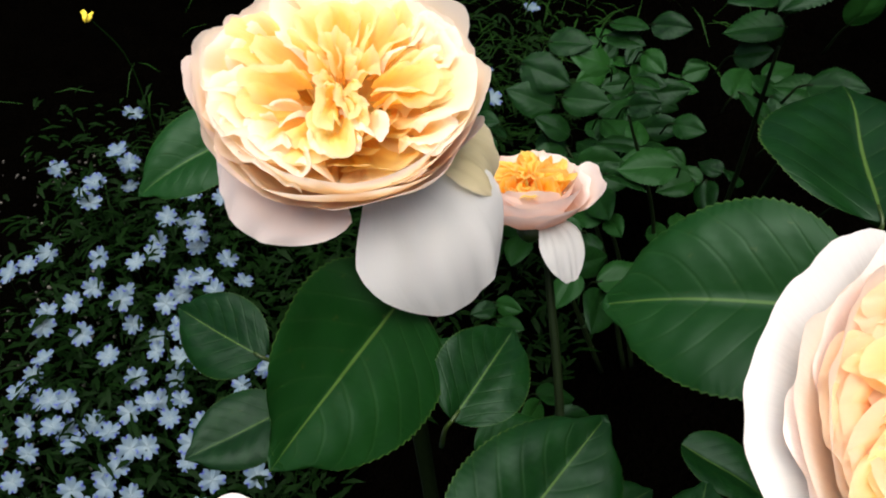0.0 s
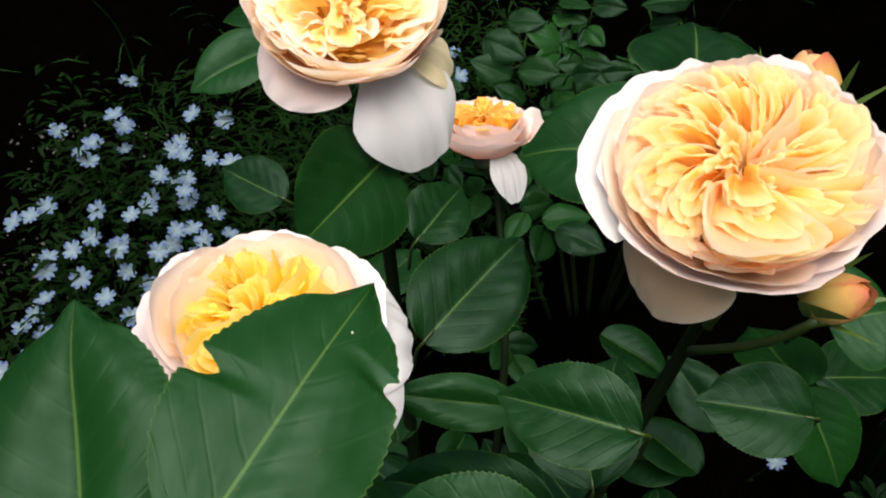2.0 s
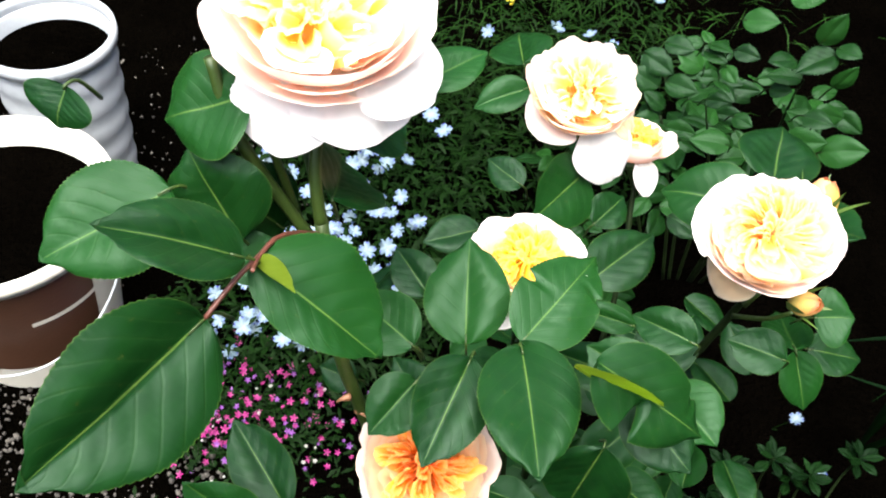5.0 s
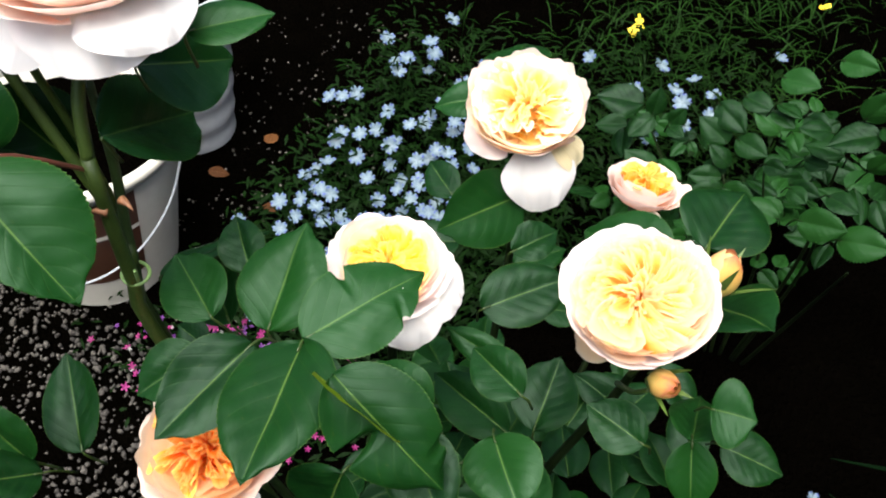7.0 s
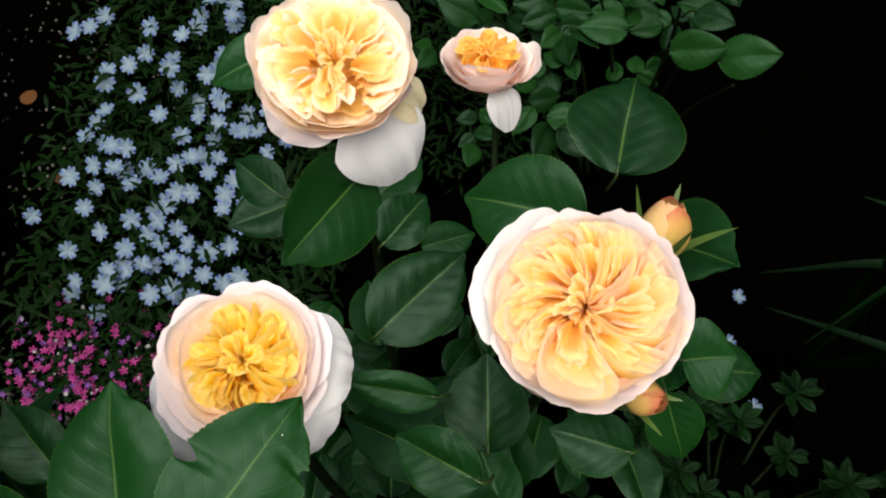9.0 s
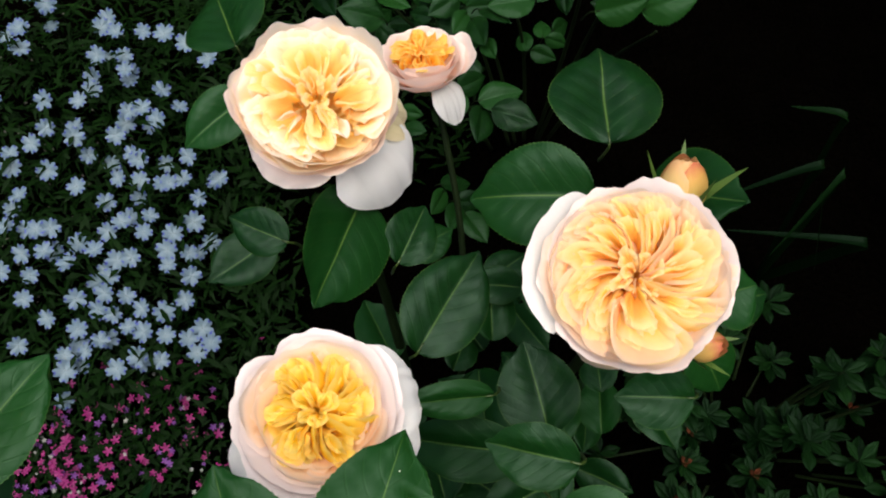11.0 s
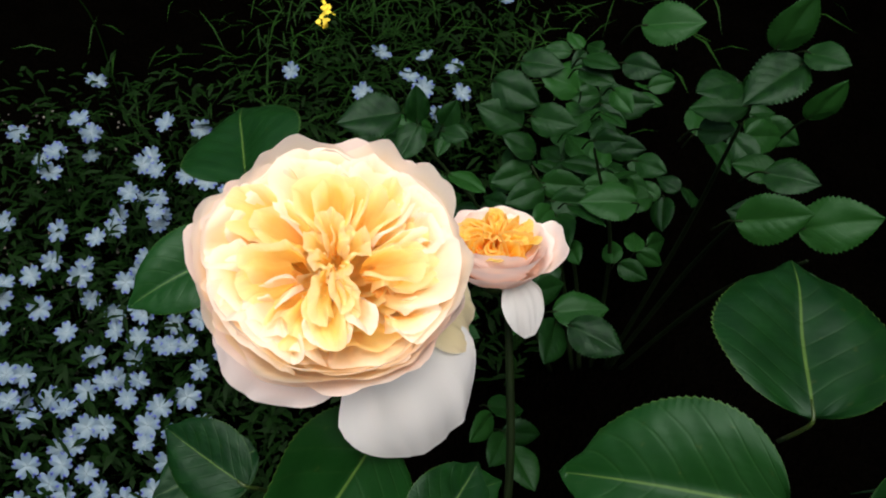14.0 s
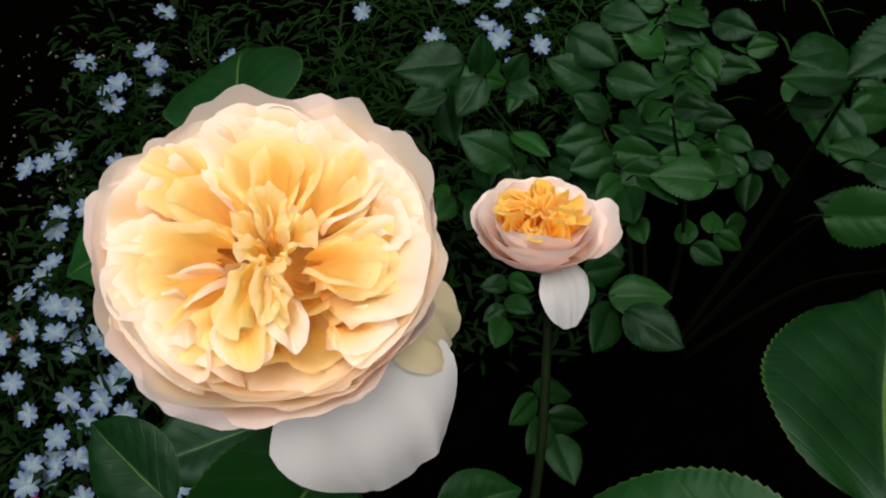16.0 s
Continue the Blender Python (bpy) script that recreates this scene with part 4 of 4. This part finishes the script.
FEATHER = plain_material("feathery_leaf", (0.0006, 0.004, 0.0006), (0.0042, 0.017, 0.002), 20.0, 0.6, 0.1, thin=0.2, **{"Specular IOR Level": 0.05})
front_half = [(-0.49, 0.87), (-0.36, 0.86), (-0.45, 0.90), (-0.31, 0.83), (-0.38, 0.81), (-0.34, 0.80), (-0.34, 0.78), (-0.28, 0.82), (-0.25, 0.80), (-0.22, 0.77), (-0.55, 0.75), (-0.41, 0.75), (-0.46, 0.76), (-0.46, 0.72), (-0.42, 0.70), (-0.34, 0.72), (-0.29, 0.74), (-0.32, 0.72), (-0.30, 0.70), (-0.36, 0.69), (-0.51, 0.69), (-0.48, 0.70), (-0.51, 0.67), (-0.46, 0.66), (-0.42, 0.63), (-0.50, 0.63), (-0.34, 0.66), (-0.33, 0.65), (-0.36, 0.63), (-0.33, 0.62), (-0.30, 0.61), (-0.29, 0.61), (-0.27, 0.61), (-0.22, 0.60), (-0.38, 0.60), (-0.26, 0.64), (-0.52, 0.59), (-0.48, 0.58), (-0.46, 0.58), (-0.32, 0.57), (-0.36, 0.57), (-0.38, 0.56), (-0.33, 0.55), (-0.29, 0.54)]
back_half = [(-0.26, 0.55), (-0.25, 0.58), (-0.50, 0.55), (-0.53, 0.53), (-0.47, 0.55), (-0.44, 0.53), (-0.49, 0.52), (-0.40, 0.54), (-0.37, 0.52), (-0.35, 0.52), (-0.30, 0.52), (-0.27, 0.51), (-0.50, 0.49), (-0.43, 0.48), (-0.47, 0.46), (-0.40, 0.46), (-0.38, 0.50), (-0.36, 0.47), (-0.39, 0.48), (-0.30, 0.50), (-0.27, 0.48), (-0.22, 0.48), (-0.38, 0.45), (-0.34, 0.45), (-0.31, 0.44), (-0.28, 0.45), (-0.26, 0.41), (-0.51, 0.43), (-0.43, 0.44), (-0.45, 0.41), (-0.42, 0.41), (-0.40, 0.42), (-0.34, 0.42), (-0.36, 0.43), (-0.49, 0.39), (-0.45, 0.39), (-0.38, 0.38), (-0.35, 0.39), (-0.32, 0.38), (-0.28, 0.40), (-0.27, 0.38), (-0.25, 0.39), (-0.31, 0.41)]
outliers = [(-0.46, 0.98), (-0.45, 0.90), (-0.47, 0.92), (-0.49, 0.87), (-0.49, 0.84), (-0.35, 0.91), (-0.37, 0.85), (-0.35, 0.84), (-0.57, 0.74), (-0.07, 1.00), (-0.09, 0.94), (-0.03, 0.96), (-0.01, 0.94), (-0.01, 0.99), (0.03, 0.97), (-0.03, 0.86), (0.04, 0.93), (0.01, 0.90), (-0.19, 0.98), (-0.57, 0.47), (0.10, 1.11)]
for x, y in front_half + back_half + outliers:
    blue_flower(x, y)
for x, y, z in ((0.371, 0.258, 0.175), (0.36, 0.39, 0.175), (0.345, 0.33, 0.175)):
    blue_flower(x, y, z, 0.017)
for k in range(35):
    # half hidden, lower blooms between the others
    x, y = _r.uniform(-0.56, -0.22), _r.uniform(0.36, 0.95)
    blue_flower(x, y, flower_height(x, y) - _r.uniform(0.02, 0.05), 0.028)


def blades(name, mat, count, spot, seed, long=(0.02, 0.05), wide=0.004, parent=None, label="", category="", upright=0.6):
    """Many small bent leaf blades as one mesh."""
    rnd = random.Random(seed)
    verts, faces = [], []
    for k in range(count):
        x, y, z = spot(rnd)
        q = rnd.uniform(0, 2 * math.pi)
        length = rnd.uniform(*long)
        up = rnd.uniform(-0.2, 1.0) * upright
        d = Vector((math.cos(q), math.sin(q), up)).normalized()
        s = Vector((-math.sin(q), math.cos(q), rnd.uniform(-0.4, 0.4))).normalized() * wide * rnd.uniform(0.6, 1.3)
        p = Vector((x, y, z))
        i = len(verts)
        mid = p + d * length * 0.5
        end = p + d * length + Vector((0, 0, -0.25 * length))
        verts += [p - s * 0.3, p + s * 0.3, mid - s, mid + s, end]
        faces += [(i, i + 1, i + 3, i + 2), (i + 2, i + 3, i + 4)]
    me = bpy.data.meshes.new(name)
    me.from_pydata([tuple(v) for v in verts], [], faces)
    me.materials.append(mat)
    me.polygons.foreach_set("use_smooth", [True] * len(faces))
    ob = new(name, me)
    ob.parent = parent
    return tagged(ob, label, category, kind="stuff")


def in_patch(rnd):
    x, y = rnd.uniform(-0.6, -0.14), rnd.uniform(0.34, 1.02)
    if rnd.random() < 0.25:
        x, y = rnd.uniform(-0.2, 0.15), rnd.uniform(0.6, 1.15)
    low = ground_height(x, y)
    return x, y, low + (flower_height(x, y) - low) * rnd.uniform(0.1, 1.06)


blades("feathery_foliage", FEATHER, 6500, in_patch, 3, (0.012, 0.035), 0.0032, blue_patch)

# ---- grassy weeds behind ----
def in_weeds(rnd):
    x, y = rnd.gauss(-0.05, 0.2), rnd.uniform(0.9, 1.6)
    return x, y, ground_height(x, y) + rnd.uniform(0.0, 0.22)


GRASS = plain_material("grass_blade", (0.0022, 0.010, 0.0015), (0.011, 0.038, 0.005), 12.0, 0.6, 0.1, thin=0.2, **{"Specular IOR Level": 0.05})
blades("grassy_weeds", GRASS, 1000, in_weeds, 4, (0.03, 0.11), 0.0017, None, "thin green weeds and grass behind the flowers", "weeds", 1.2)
YELLOW = plain_material("yellow_petal", (0.7, 0.5, 0.02), (0.85, 0.68, 0.05), 200.0, 0.6)
_r = random.Random(12)
for x, y, z in ((-0.2, 1.22, 0.2), (-0.165, 1.2, 0.16), (-0.175, 1.22, 0.12), (0.13, 1.38, 0.22), (-0.58, 1.19, 0.2)):
    weed = thing("mustard_stalk", "thin stalk with a tuft of tiny yellow flowers", "weed", tube_mesh("mustard_stalk", [(x + 0.03, y + 0.05, ground_height(x, y) - 0.01), (x + 0.03, y + 0.03, 0.5 * z), (x, y, z)], 0.0014, 0.0008, GRASS, 10, 6), "yellow weeds")
    for k in range(9):
        petal = np.zeros((3, 12, 3))
        for j in range(3):
            for i in range(12):
                q = 2 * math.pi * i / 12
                rr = 0.005 * j / 2 * (0.65 + 0.35 * abs(math.cos(2 * q)))
                petal[j, i] = (rr * math.cos(q), rr * math.sin(q), 0.0015 * j / 2)
        m = Matrix.Translation((x + _r.uniform(-0.008, 0.008), y + _r.uniform(-0.008, 0.008), z + _r.uniform(-0.012, 0.008))) @ axes((_r.uniform(-1, 1), _r.uniform(-1, 0.2), 1))
        child("flower", sheet("tiny_flower", petal, YELLOW, close=True), weed, m)

# ---- magenta and white edging flowers ----
def tiny_flowers(name, mat, count, seed, label, size):
    rnd = random.Random(seed)
    verts, faces = [], []
    for k in range(count):
        x, y = rnd.gauss(-0.5, 0.05), rnd.gauss(0.28, 0.06)
        if rnd.random() < 0.3:
            x, y = rnd.gauss(-0.33, 0.06), rnd.gauss(0.3, 0.06)
        p = Vector((x, y, ground_height(x, y) + rnd.uniform(0.02, 0.065)))
        r = rnd.uniform(*size)
        m = axes((rnd.uniform(-0.6, 0.6), rnd.uniform(-0.8, 0.2), 1), rnd.uniform(0, 90)).to_3x3()
        i = len(verts)
        verts.append(p)
        for a in range(15):
            q = 2 * math.pi * a / 15
            rr = r * (1.0, 0.96, 0.42)[a % 3]
            verts.append(p + m @ Vector((rr * math.cos(q), rr * math.sin(q), 0.002)))
        faces += [(i, i + 1 + a, i + 1 + (a + 1) % 15) for a in range(15)]
    me = bpy.data.meshes.new(name)
    me.from_pydata([tuple(v) for v in verts], [], faces)
    me.materials.append(mat)
    ob = new(name, me)
    return tagged(ob, label, "flowers", kind="stuff")


tiny_flowers("magenta_flowers", plain_material("magenta_petal", (0.12, 0.0016, 0.052), (0.216, 0.0064, 0.112), 40.0, 0.6), 230, 1, "tiny magenta edging flowers low on the soil", (0.004, 0.0075))
tiny_flowers("purple_flowers", plain_material("purple_petal", (0.072, 0.012, 0.112), (0.144, 0.04, 0.2), 40.0, 0.6), 90, 2, "tiny violet edging flowers low on the soil", (0.003, 0.006))
tiny_flowers("white_flowers", plain_material("white_petal", (0.2, 0.2, 0.184), (0.28, 0.28, 0.264), 40.0, 0.6), 50, 3, "tiny white edging flowers low on the soil", (0.002, 0.004))


def in_edging(rnd):
    x, y = rnd.gauss(-0.42, 0.1), rnd.gauss(0.29, 0.06)
    return x, y, ground_height(x, y) + rnd.uniform(0.0, 0.04)


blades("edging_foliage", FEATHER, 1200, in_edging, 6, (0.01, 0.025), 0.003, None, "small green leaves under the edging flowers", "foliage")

# ---- ground cover on the right ----
ground_cover = thing("ground_cover_shrub", "low shrub of small pointed green leaves in rosettes", "shrub")
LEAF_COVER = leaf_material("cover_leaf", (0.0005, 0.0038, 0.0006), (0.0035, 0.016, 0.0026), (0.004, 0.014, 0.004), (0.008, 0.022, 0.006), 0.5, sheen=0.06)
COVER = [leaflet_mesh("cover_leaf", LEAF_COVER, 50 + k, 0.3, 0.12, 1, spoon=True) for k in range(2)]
_r = random.Random(31)
NEW_GROWTH = leaf_material("reddish_shoot", (0.03, 0.008, 0.004), (0.07, 0.02, 0.009), (0.08, 0.03, 0.01), (0.1, 0.04, 0.02))
SHOOT = leaflet_mesh("shoot_leaf", NEW_GROWTH, 55, 0.4, 0.1, 1, spoon=True)
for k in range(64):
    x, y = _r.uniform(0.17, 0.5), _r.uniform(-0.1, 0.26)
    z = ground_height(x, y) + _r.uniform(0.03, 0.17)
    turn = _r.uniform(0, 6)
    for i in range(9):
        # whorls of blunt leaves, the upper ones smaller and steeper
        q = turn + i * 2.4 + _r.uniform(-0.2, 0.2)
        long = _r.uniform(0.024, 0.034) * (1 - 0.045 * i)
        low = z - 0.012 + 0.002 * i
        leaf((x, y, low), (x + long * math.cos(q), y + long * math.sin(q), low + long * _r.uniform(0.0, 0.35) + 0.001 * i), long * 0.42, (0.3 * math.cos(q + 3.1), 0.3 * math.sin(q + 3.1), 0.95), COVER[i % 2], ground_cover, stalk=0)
    if k % 4 == 0:
        for i in range(3):
            q = turn + i * 2.1
            leaf((x, y, z), (x + 0.006 * math.cos(q), y + 0.006 * math.sin(q), z + 0.011), 0.005, (math.cos(q + 3.1), math.sin(q + 3.1), 0.4), SHOOT, ground_cover, "reddish young shoot", stalk=0)
    me = tube_mesh("twig", [(x, y, z), (x * 0.9 + 0.035, y * 0.9 + 0.02, 0.5 * (z + ground_height(x, y))), (0.35 + 0.5 * (x - 0.35), 0.15 + 0.5 * (y - 0.15), ground_height(0.35, 0.15))], 0.0012, 0.002, SHADED_STEM, 8, 6)
    child("twig", me, ground_cover)

# strap leaved plant
strap_plant = thing("strap_leaved_plant", "dark green narrow strap leaves arching over the soil", "plant")
for a, b in (((0.315, 0.321, 0.357), (0.398, 0.315, 0.398)), ((0.355, 0.259, 0.344), (0.414, 0.299, 0.399)), ((0.388, 0.233, 0.35), (0.398, 0.286, 0.382)), ((0.385, 0.372, 0.427), (0.421, 0.344, 0.432)), ((0.33, 0.3, 0.33), (0.43, 0.25, 0.36))):
    a, b = Vector(a), Vector(b)
    root = Vector((0.44, 0.33, ground_height(0.44, 0.33) - 0.01))
    pts = curve_points([root, b * 0.9 + root * 0.1, b + Vector((0, 0, 0.01)), a], 18)
    grid = np.zeros((18, 5, 3))
    for j in range(18):
        w = 0.006 * (1 - (j / 17) ** 3) + 0.0004
        for i in range(5):
            s = i / 2 - 1
            grid[j, i] = pts[j] + np.array((0.3 * w * s, w * s, 0.25 * w * abs(s)))
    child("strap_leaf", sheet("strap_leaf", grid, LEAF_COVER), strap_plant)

# ---- pots ----
PLASTIC = plain_material("white_plastic", (0.3, 0.33, 0.35), (0.4, 0.43, 0.45), 8.0, 0.4, 0.05)
CREAM_PLASTIC = plain_material("cream_plastic", (0.55, 0.54, 0.46), (0.65, 0.64, 0.55), 8.0, 0.4, 0.05)
LABEL = plain_material("brown_label", (0.04, 0.016, 0.0072), (0.068, 0.0288, 0.0144), 20.0, 0.45)


def ring(profile, cols=48, a0=0.0, a1=2 * math.pi, close=True):
    grid = np.zeros((len(profile), cols, 3))
    for j, (r, z) in enumerate(profile):
        for i in range(cols):
            q = a0 + (a1 - a0) * i / (cols if close else cols - 1)
            grid[j, i] = (r * math.cos(q), r * math.sin(q), z)
    return grid


def pot(x, y, r, h, mat, label, ribs=0, banded=False, foot=0.8):
    base = ground_height(x, y) - 0.012
    ob = thing("plant_pot", label, "pot", None, "plant pots", at=(x, y, base))
    wall = [(0.0, 0.0), (foot * r, 0.0)]
    for k in range(25):
        v = k / 24
        wall.append((r * (foot + (0.97 - foot) * v) + 0.0022 * ribs * math.sin(2 * math.pi * 6 * v), h * v * 0.95))
    wall += [(0.93 * r, h * 0.93), (0.9 * r, 0.8 * h)]
    child("body", sheet("body", ring(wall), mat, close=True), ob)
    rim = [(0.965 * r, 0.93 * h), (1.02 * r, 0.935 * h), (1.04 * r, 0.965 * h), (1.03 * r, h), (0.97 * r, h), (0.955 * r, 0.97 * h), (0.965 * r, 0.93 * h)]
    child("rim", sheet("rim", ring(rim), mat, close=True), ob)
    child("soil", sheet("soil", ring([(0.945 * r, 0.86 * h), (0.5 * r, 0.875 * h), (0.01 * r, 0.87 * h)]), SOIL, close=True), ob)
    if banded:
        a0, a1 = radians(-140), radians(-12)
        band = [(r * (foot + (0.97 - foot) * v) + 0.0012, h * v * 0.95) for v in np.linspace(0.28, 0.94, 8)]
        child("label", sheet("label", ring(band, 40, a0, a1, False), LABEL), ob, label="brown paper label on the pot")
        # an unreadable line of print
        stripe = [(r * (foot + (0.97 - foot) * v) + 0.0022, h * v * 0.95) for v in (0.66, 0.675, 0.69)]
        child("print_line", sheet("print_line", ring(stripe, 16, radians(-50), radians(-12), False), CREAM_PLASTIC), ob, label="pale line of print on the label")
        pts = [(1.03 * r * math.cos(q), 1.03 * r * math.sin(q), 0.9 * h - 0.5 * h * math.sin((q - radians(-170)) / radians(200) * math.pi)) for q in np.linspace(radians(-170), radians(30), 9)]
        child("handle", tube_mesh("handle", pts, 0.002, 0.002, PLASTIC, 40, 8), ob, label="thin white carrying handle")
    return ob


pot(-0.889, 0.706, 0.108, 0.36, PLASTIC, "white ribbed plastic plant pot standing on the soil", ribs=1)
pot(-0.806, 0.375, 0.17, 0.33, CREAM_PLASTIC, "cream plastic bucket pot with brown label and handle", banded=True, foot=0.72)

# ---- gravel, grit and fallen leaves ----
def pebbles(name, mat, count, spot, size, seed, label):
    rnd = random.Random(seed)
    verts, faces = [], []
    shape = [(1, 0, 0), (-1, 0, 0), (0, 1, 0), (0, -1, 0), (0, 0, 1), (0, 0, -1)]
    shape += [(a * 0.62, b * 0.62, c * 0.62) for a in (1, -1) for b in (1, -1) for c in (1, -1)]
    bm = bmesh.new()
    for v in shape:
        bm.verts.new(v)
    bmesh.ops.convex_hull(bm, input=bm.verts)
    bm.verts.index_update()
    tri = [[v.index for v in f.verts] for f in bm.faces]
    bm.free()
    for k in range(count):
        x, y = spot(rnd)
        r = rnd.uniform(*size)
        e = Euler((rnd.uniform(0, 6), rnd.uniform(0, 6), rnd.uniform(0, 6))).to_matrix()
        p = Vector((x, y, ground_height(x, y) + r * 0.3))
        i = len(verts)
        sc = (rnd.uniform(0.7, 1.3), rnd.uniform(0.7, 1.3), rnd.uniform(0.5, 0.9))
        verts += [tuple(p + e @ Vector((v[0] * sc[0], v[1] * sc[1], v[2] * sc[2])) * r * rnd.uniform(0.85, 1.15)) for v in shape]
        faces += [[i + a for a in f] for f in tri]
    me = bpy.data.meshes.new(name)
    me.from_pydata(verts, [], faces)
    me.materials.append(mat)
    me.polygons.foreach_set("use_smooth", [True] * len(faces))
    return tagged(new(name, me), label, "gravel", kind="stuff")


def stone_material(name, low, high):
    n = Nodes(name)
    island = n.tree.nodes.new("ShaderNodeNewGeometry").outputs["Random Per Island"]
    speck = n.noise(400.0, 3.0)
    colour = n.mix(low, high, island)
    colour = n.mix(colour, low, n.maths("MULTIPLY", speck, 0.5))
    return n.finish(colour, 0.8, n.bump(speck, 0.3, 0.0005))


pebbles("gravel", stone_material("grey_gravel", (0.0102, 0.0085, 0.0068), (0.07225, 0.0663, 0.0561)), 4200, lambda rnd: (rnd.uniform(-1.1, -0.42), rnd.uniform(-0.45, 0.26)), (0.002, 0.0055), 7, "loose grey and buff gravel beside the bed")
pebbles("soil_grit", stone_material("pale_grit", (0.01, 0.008, 0.006), (0.14, 0.13, 0.11)), 900, lambda rnd: (rnd.uniform(-1.0, -0.4), rnd.uniform(0.1, 1.2)), (0.001, 0.0035), 9, "pale grit scattered in the soil")
DEAD = leaf_material("dead_leaf", (0.05, 0.016, 0.006), (0.09, 0.035, 0.01), (0.2, 0.1, 0.04), (0.22, 0.1, 0.04), 0.7)
dead_mesh = leaflet_mesh("dead_leaflet", DEAD, 70, 0.35, 0.25)
for x, y, q in ((-0.775, 0.62, 30), (-0.72, 0.74, 110), (-0.6, 0.62, 200)):
    ob = thing("fallen_leaf", "curled brown fallen leaf on the soil", "leaf", dead_mesh, "fallen leaves")
    ob.matrix_basis = leaf_pose((x, y, ground_height(x, y) + 0.012), (x + 0.04 * math.cos(radians(q)), y + 0.04 * math.sin(radians(q)), ground_height(x, y) + 0.014), 0.028, (0, 0, 1))

# a seedling by the foot of the pot
seedling = thing("seedling", "small bright green seedling rooted beside the pot", "weed")
SEEDLING = leaflet_mesh("seedling_leaf", LEAF, 61, 0.15, 0.15, 9)
for q in (20, 95, 170, 235, 310):
    a = radians(q)
    leaf((-0.86, 0.24, -0.105), (-0.86 + 0.035 * math.cos(a), 0.24 + 0.035 * math.sin(a), -0.095), 0.026, (0, -0.2, 1), SEEDLING, seedling, stalk=0)
child("stem", tube_mesh("stem", [(-0.86, 0.24, ground_height(-0.86, 0.24) - 0.01), (-0.86, 0.24, -0.103)], 0.0015, 0.001, CANE, 6, 6), seedling)

# ---- unseen plain dark boards added round the garden to block low sky light ----
BLOCKER = plain_material("blocker_boards", (0.003, 0.0028, 0.0025), (0.008, 0.0075, 0.0065), 5.0, 0.9)
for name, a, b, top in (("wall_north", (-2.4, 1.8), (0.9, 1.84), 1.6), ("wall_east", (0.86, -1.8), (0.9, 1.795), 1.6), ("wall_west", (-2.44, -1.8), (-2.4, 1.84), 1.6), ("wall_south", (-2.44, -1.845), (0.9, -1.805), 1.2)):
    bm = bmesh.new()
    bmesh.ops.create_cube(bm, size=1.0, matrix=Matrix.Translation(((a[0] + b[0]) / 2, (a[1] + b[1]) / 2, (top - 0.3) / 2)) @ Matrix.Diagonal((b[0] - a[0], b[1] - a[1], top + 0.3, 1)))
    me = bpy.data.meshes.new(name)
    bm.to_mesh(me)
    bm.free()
    me.materials.append(BLOCKER)
    tagged(new(name, me), "unseen plain dark board added to block low sky light", "wall", kind="structure")
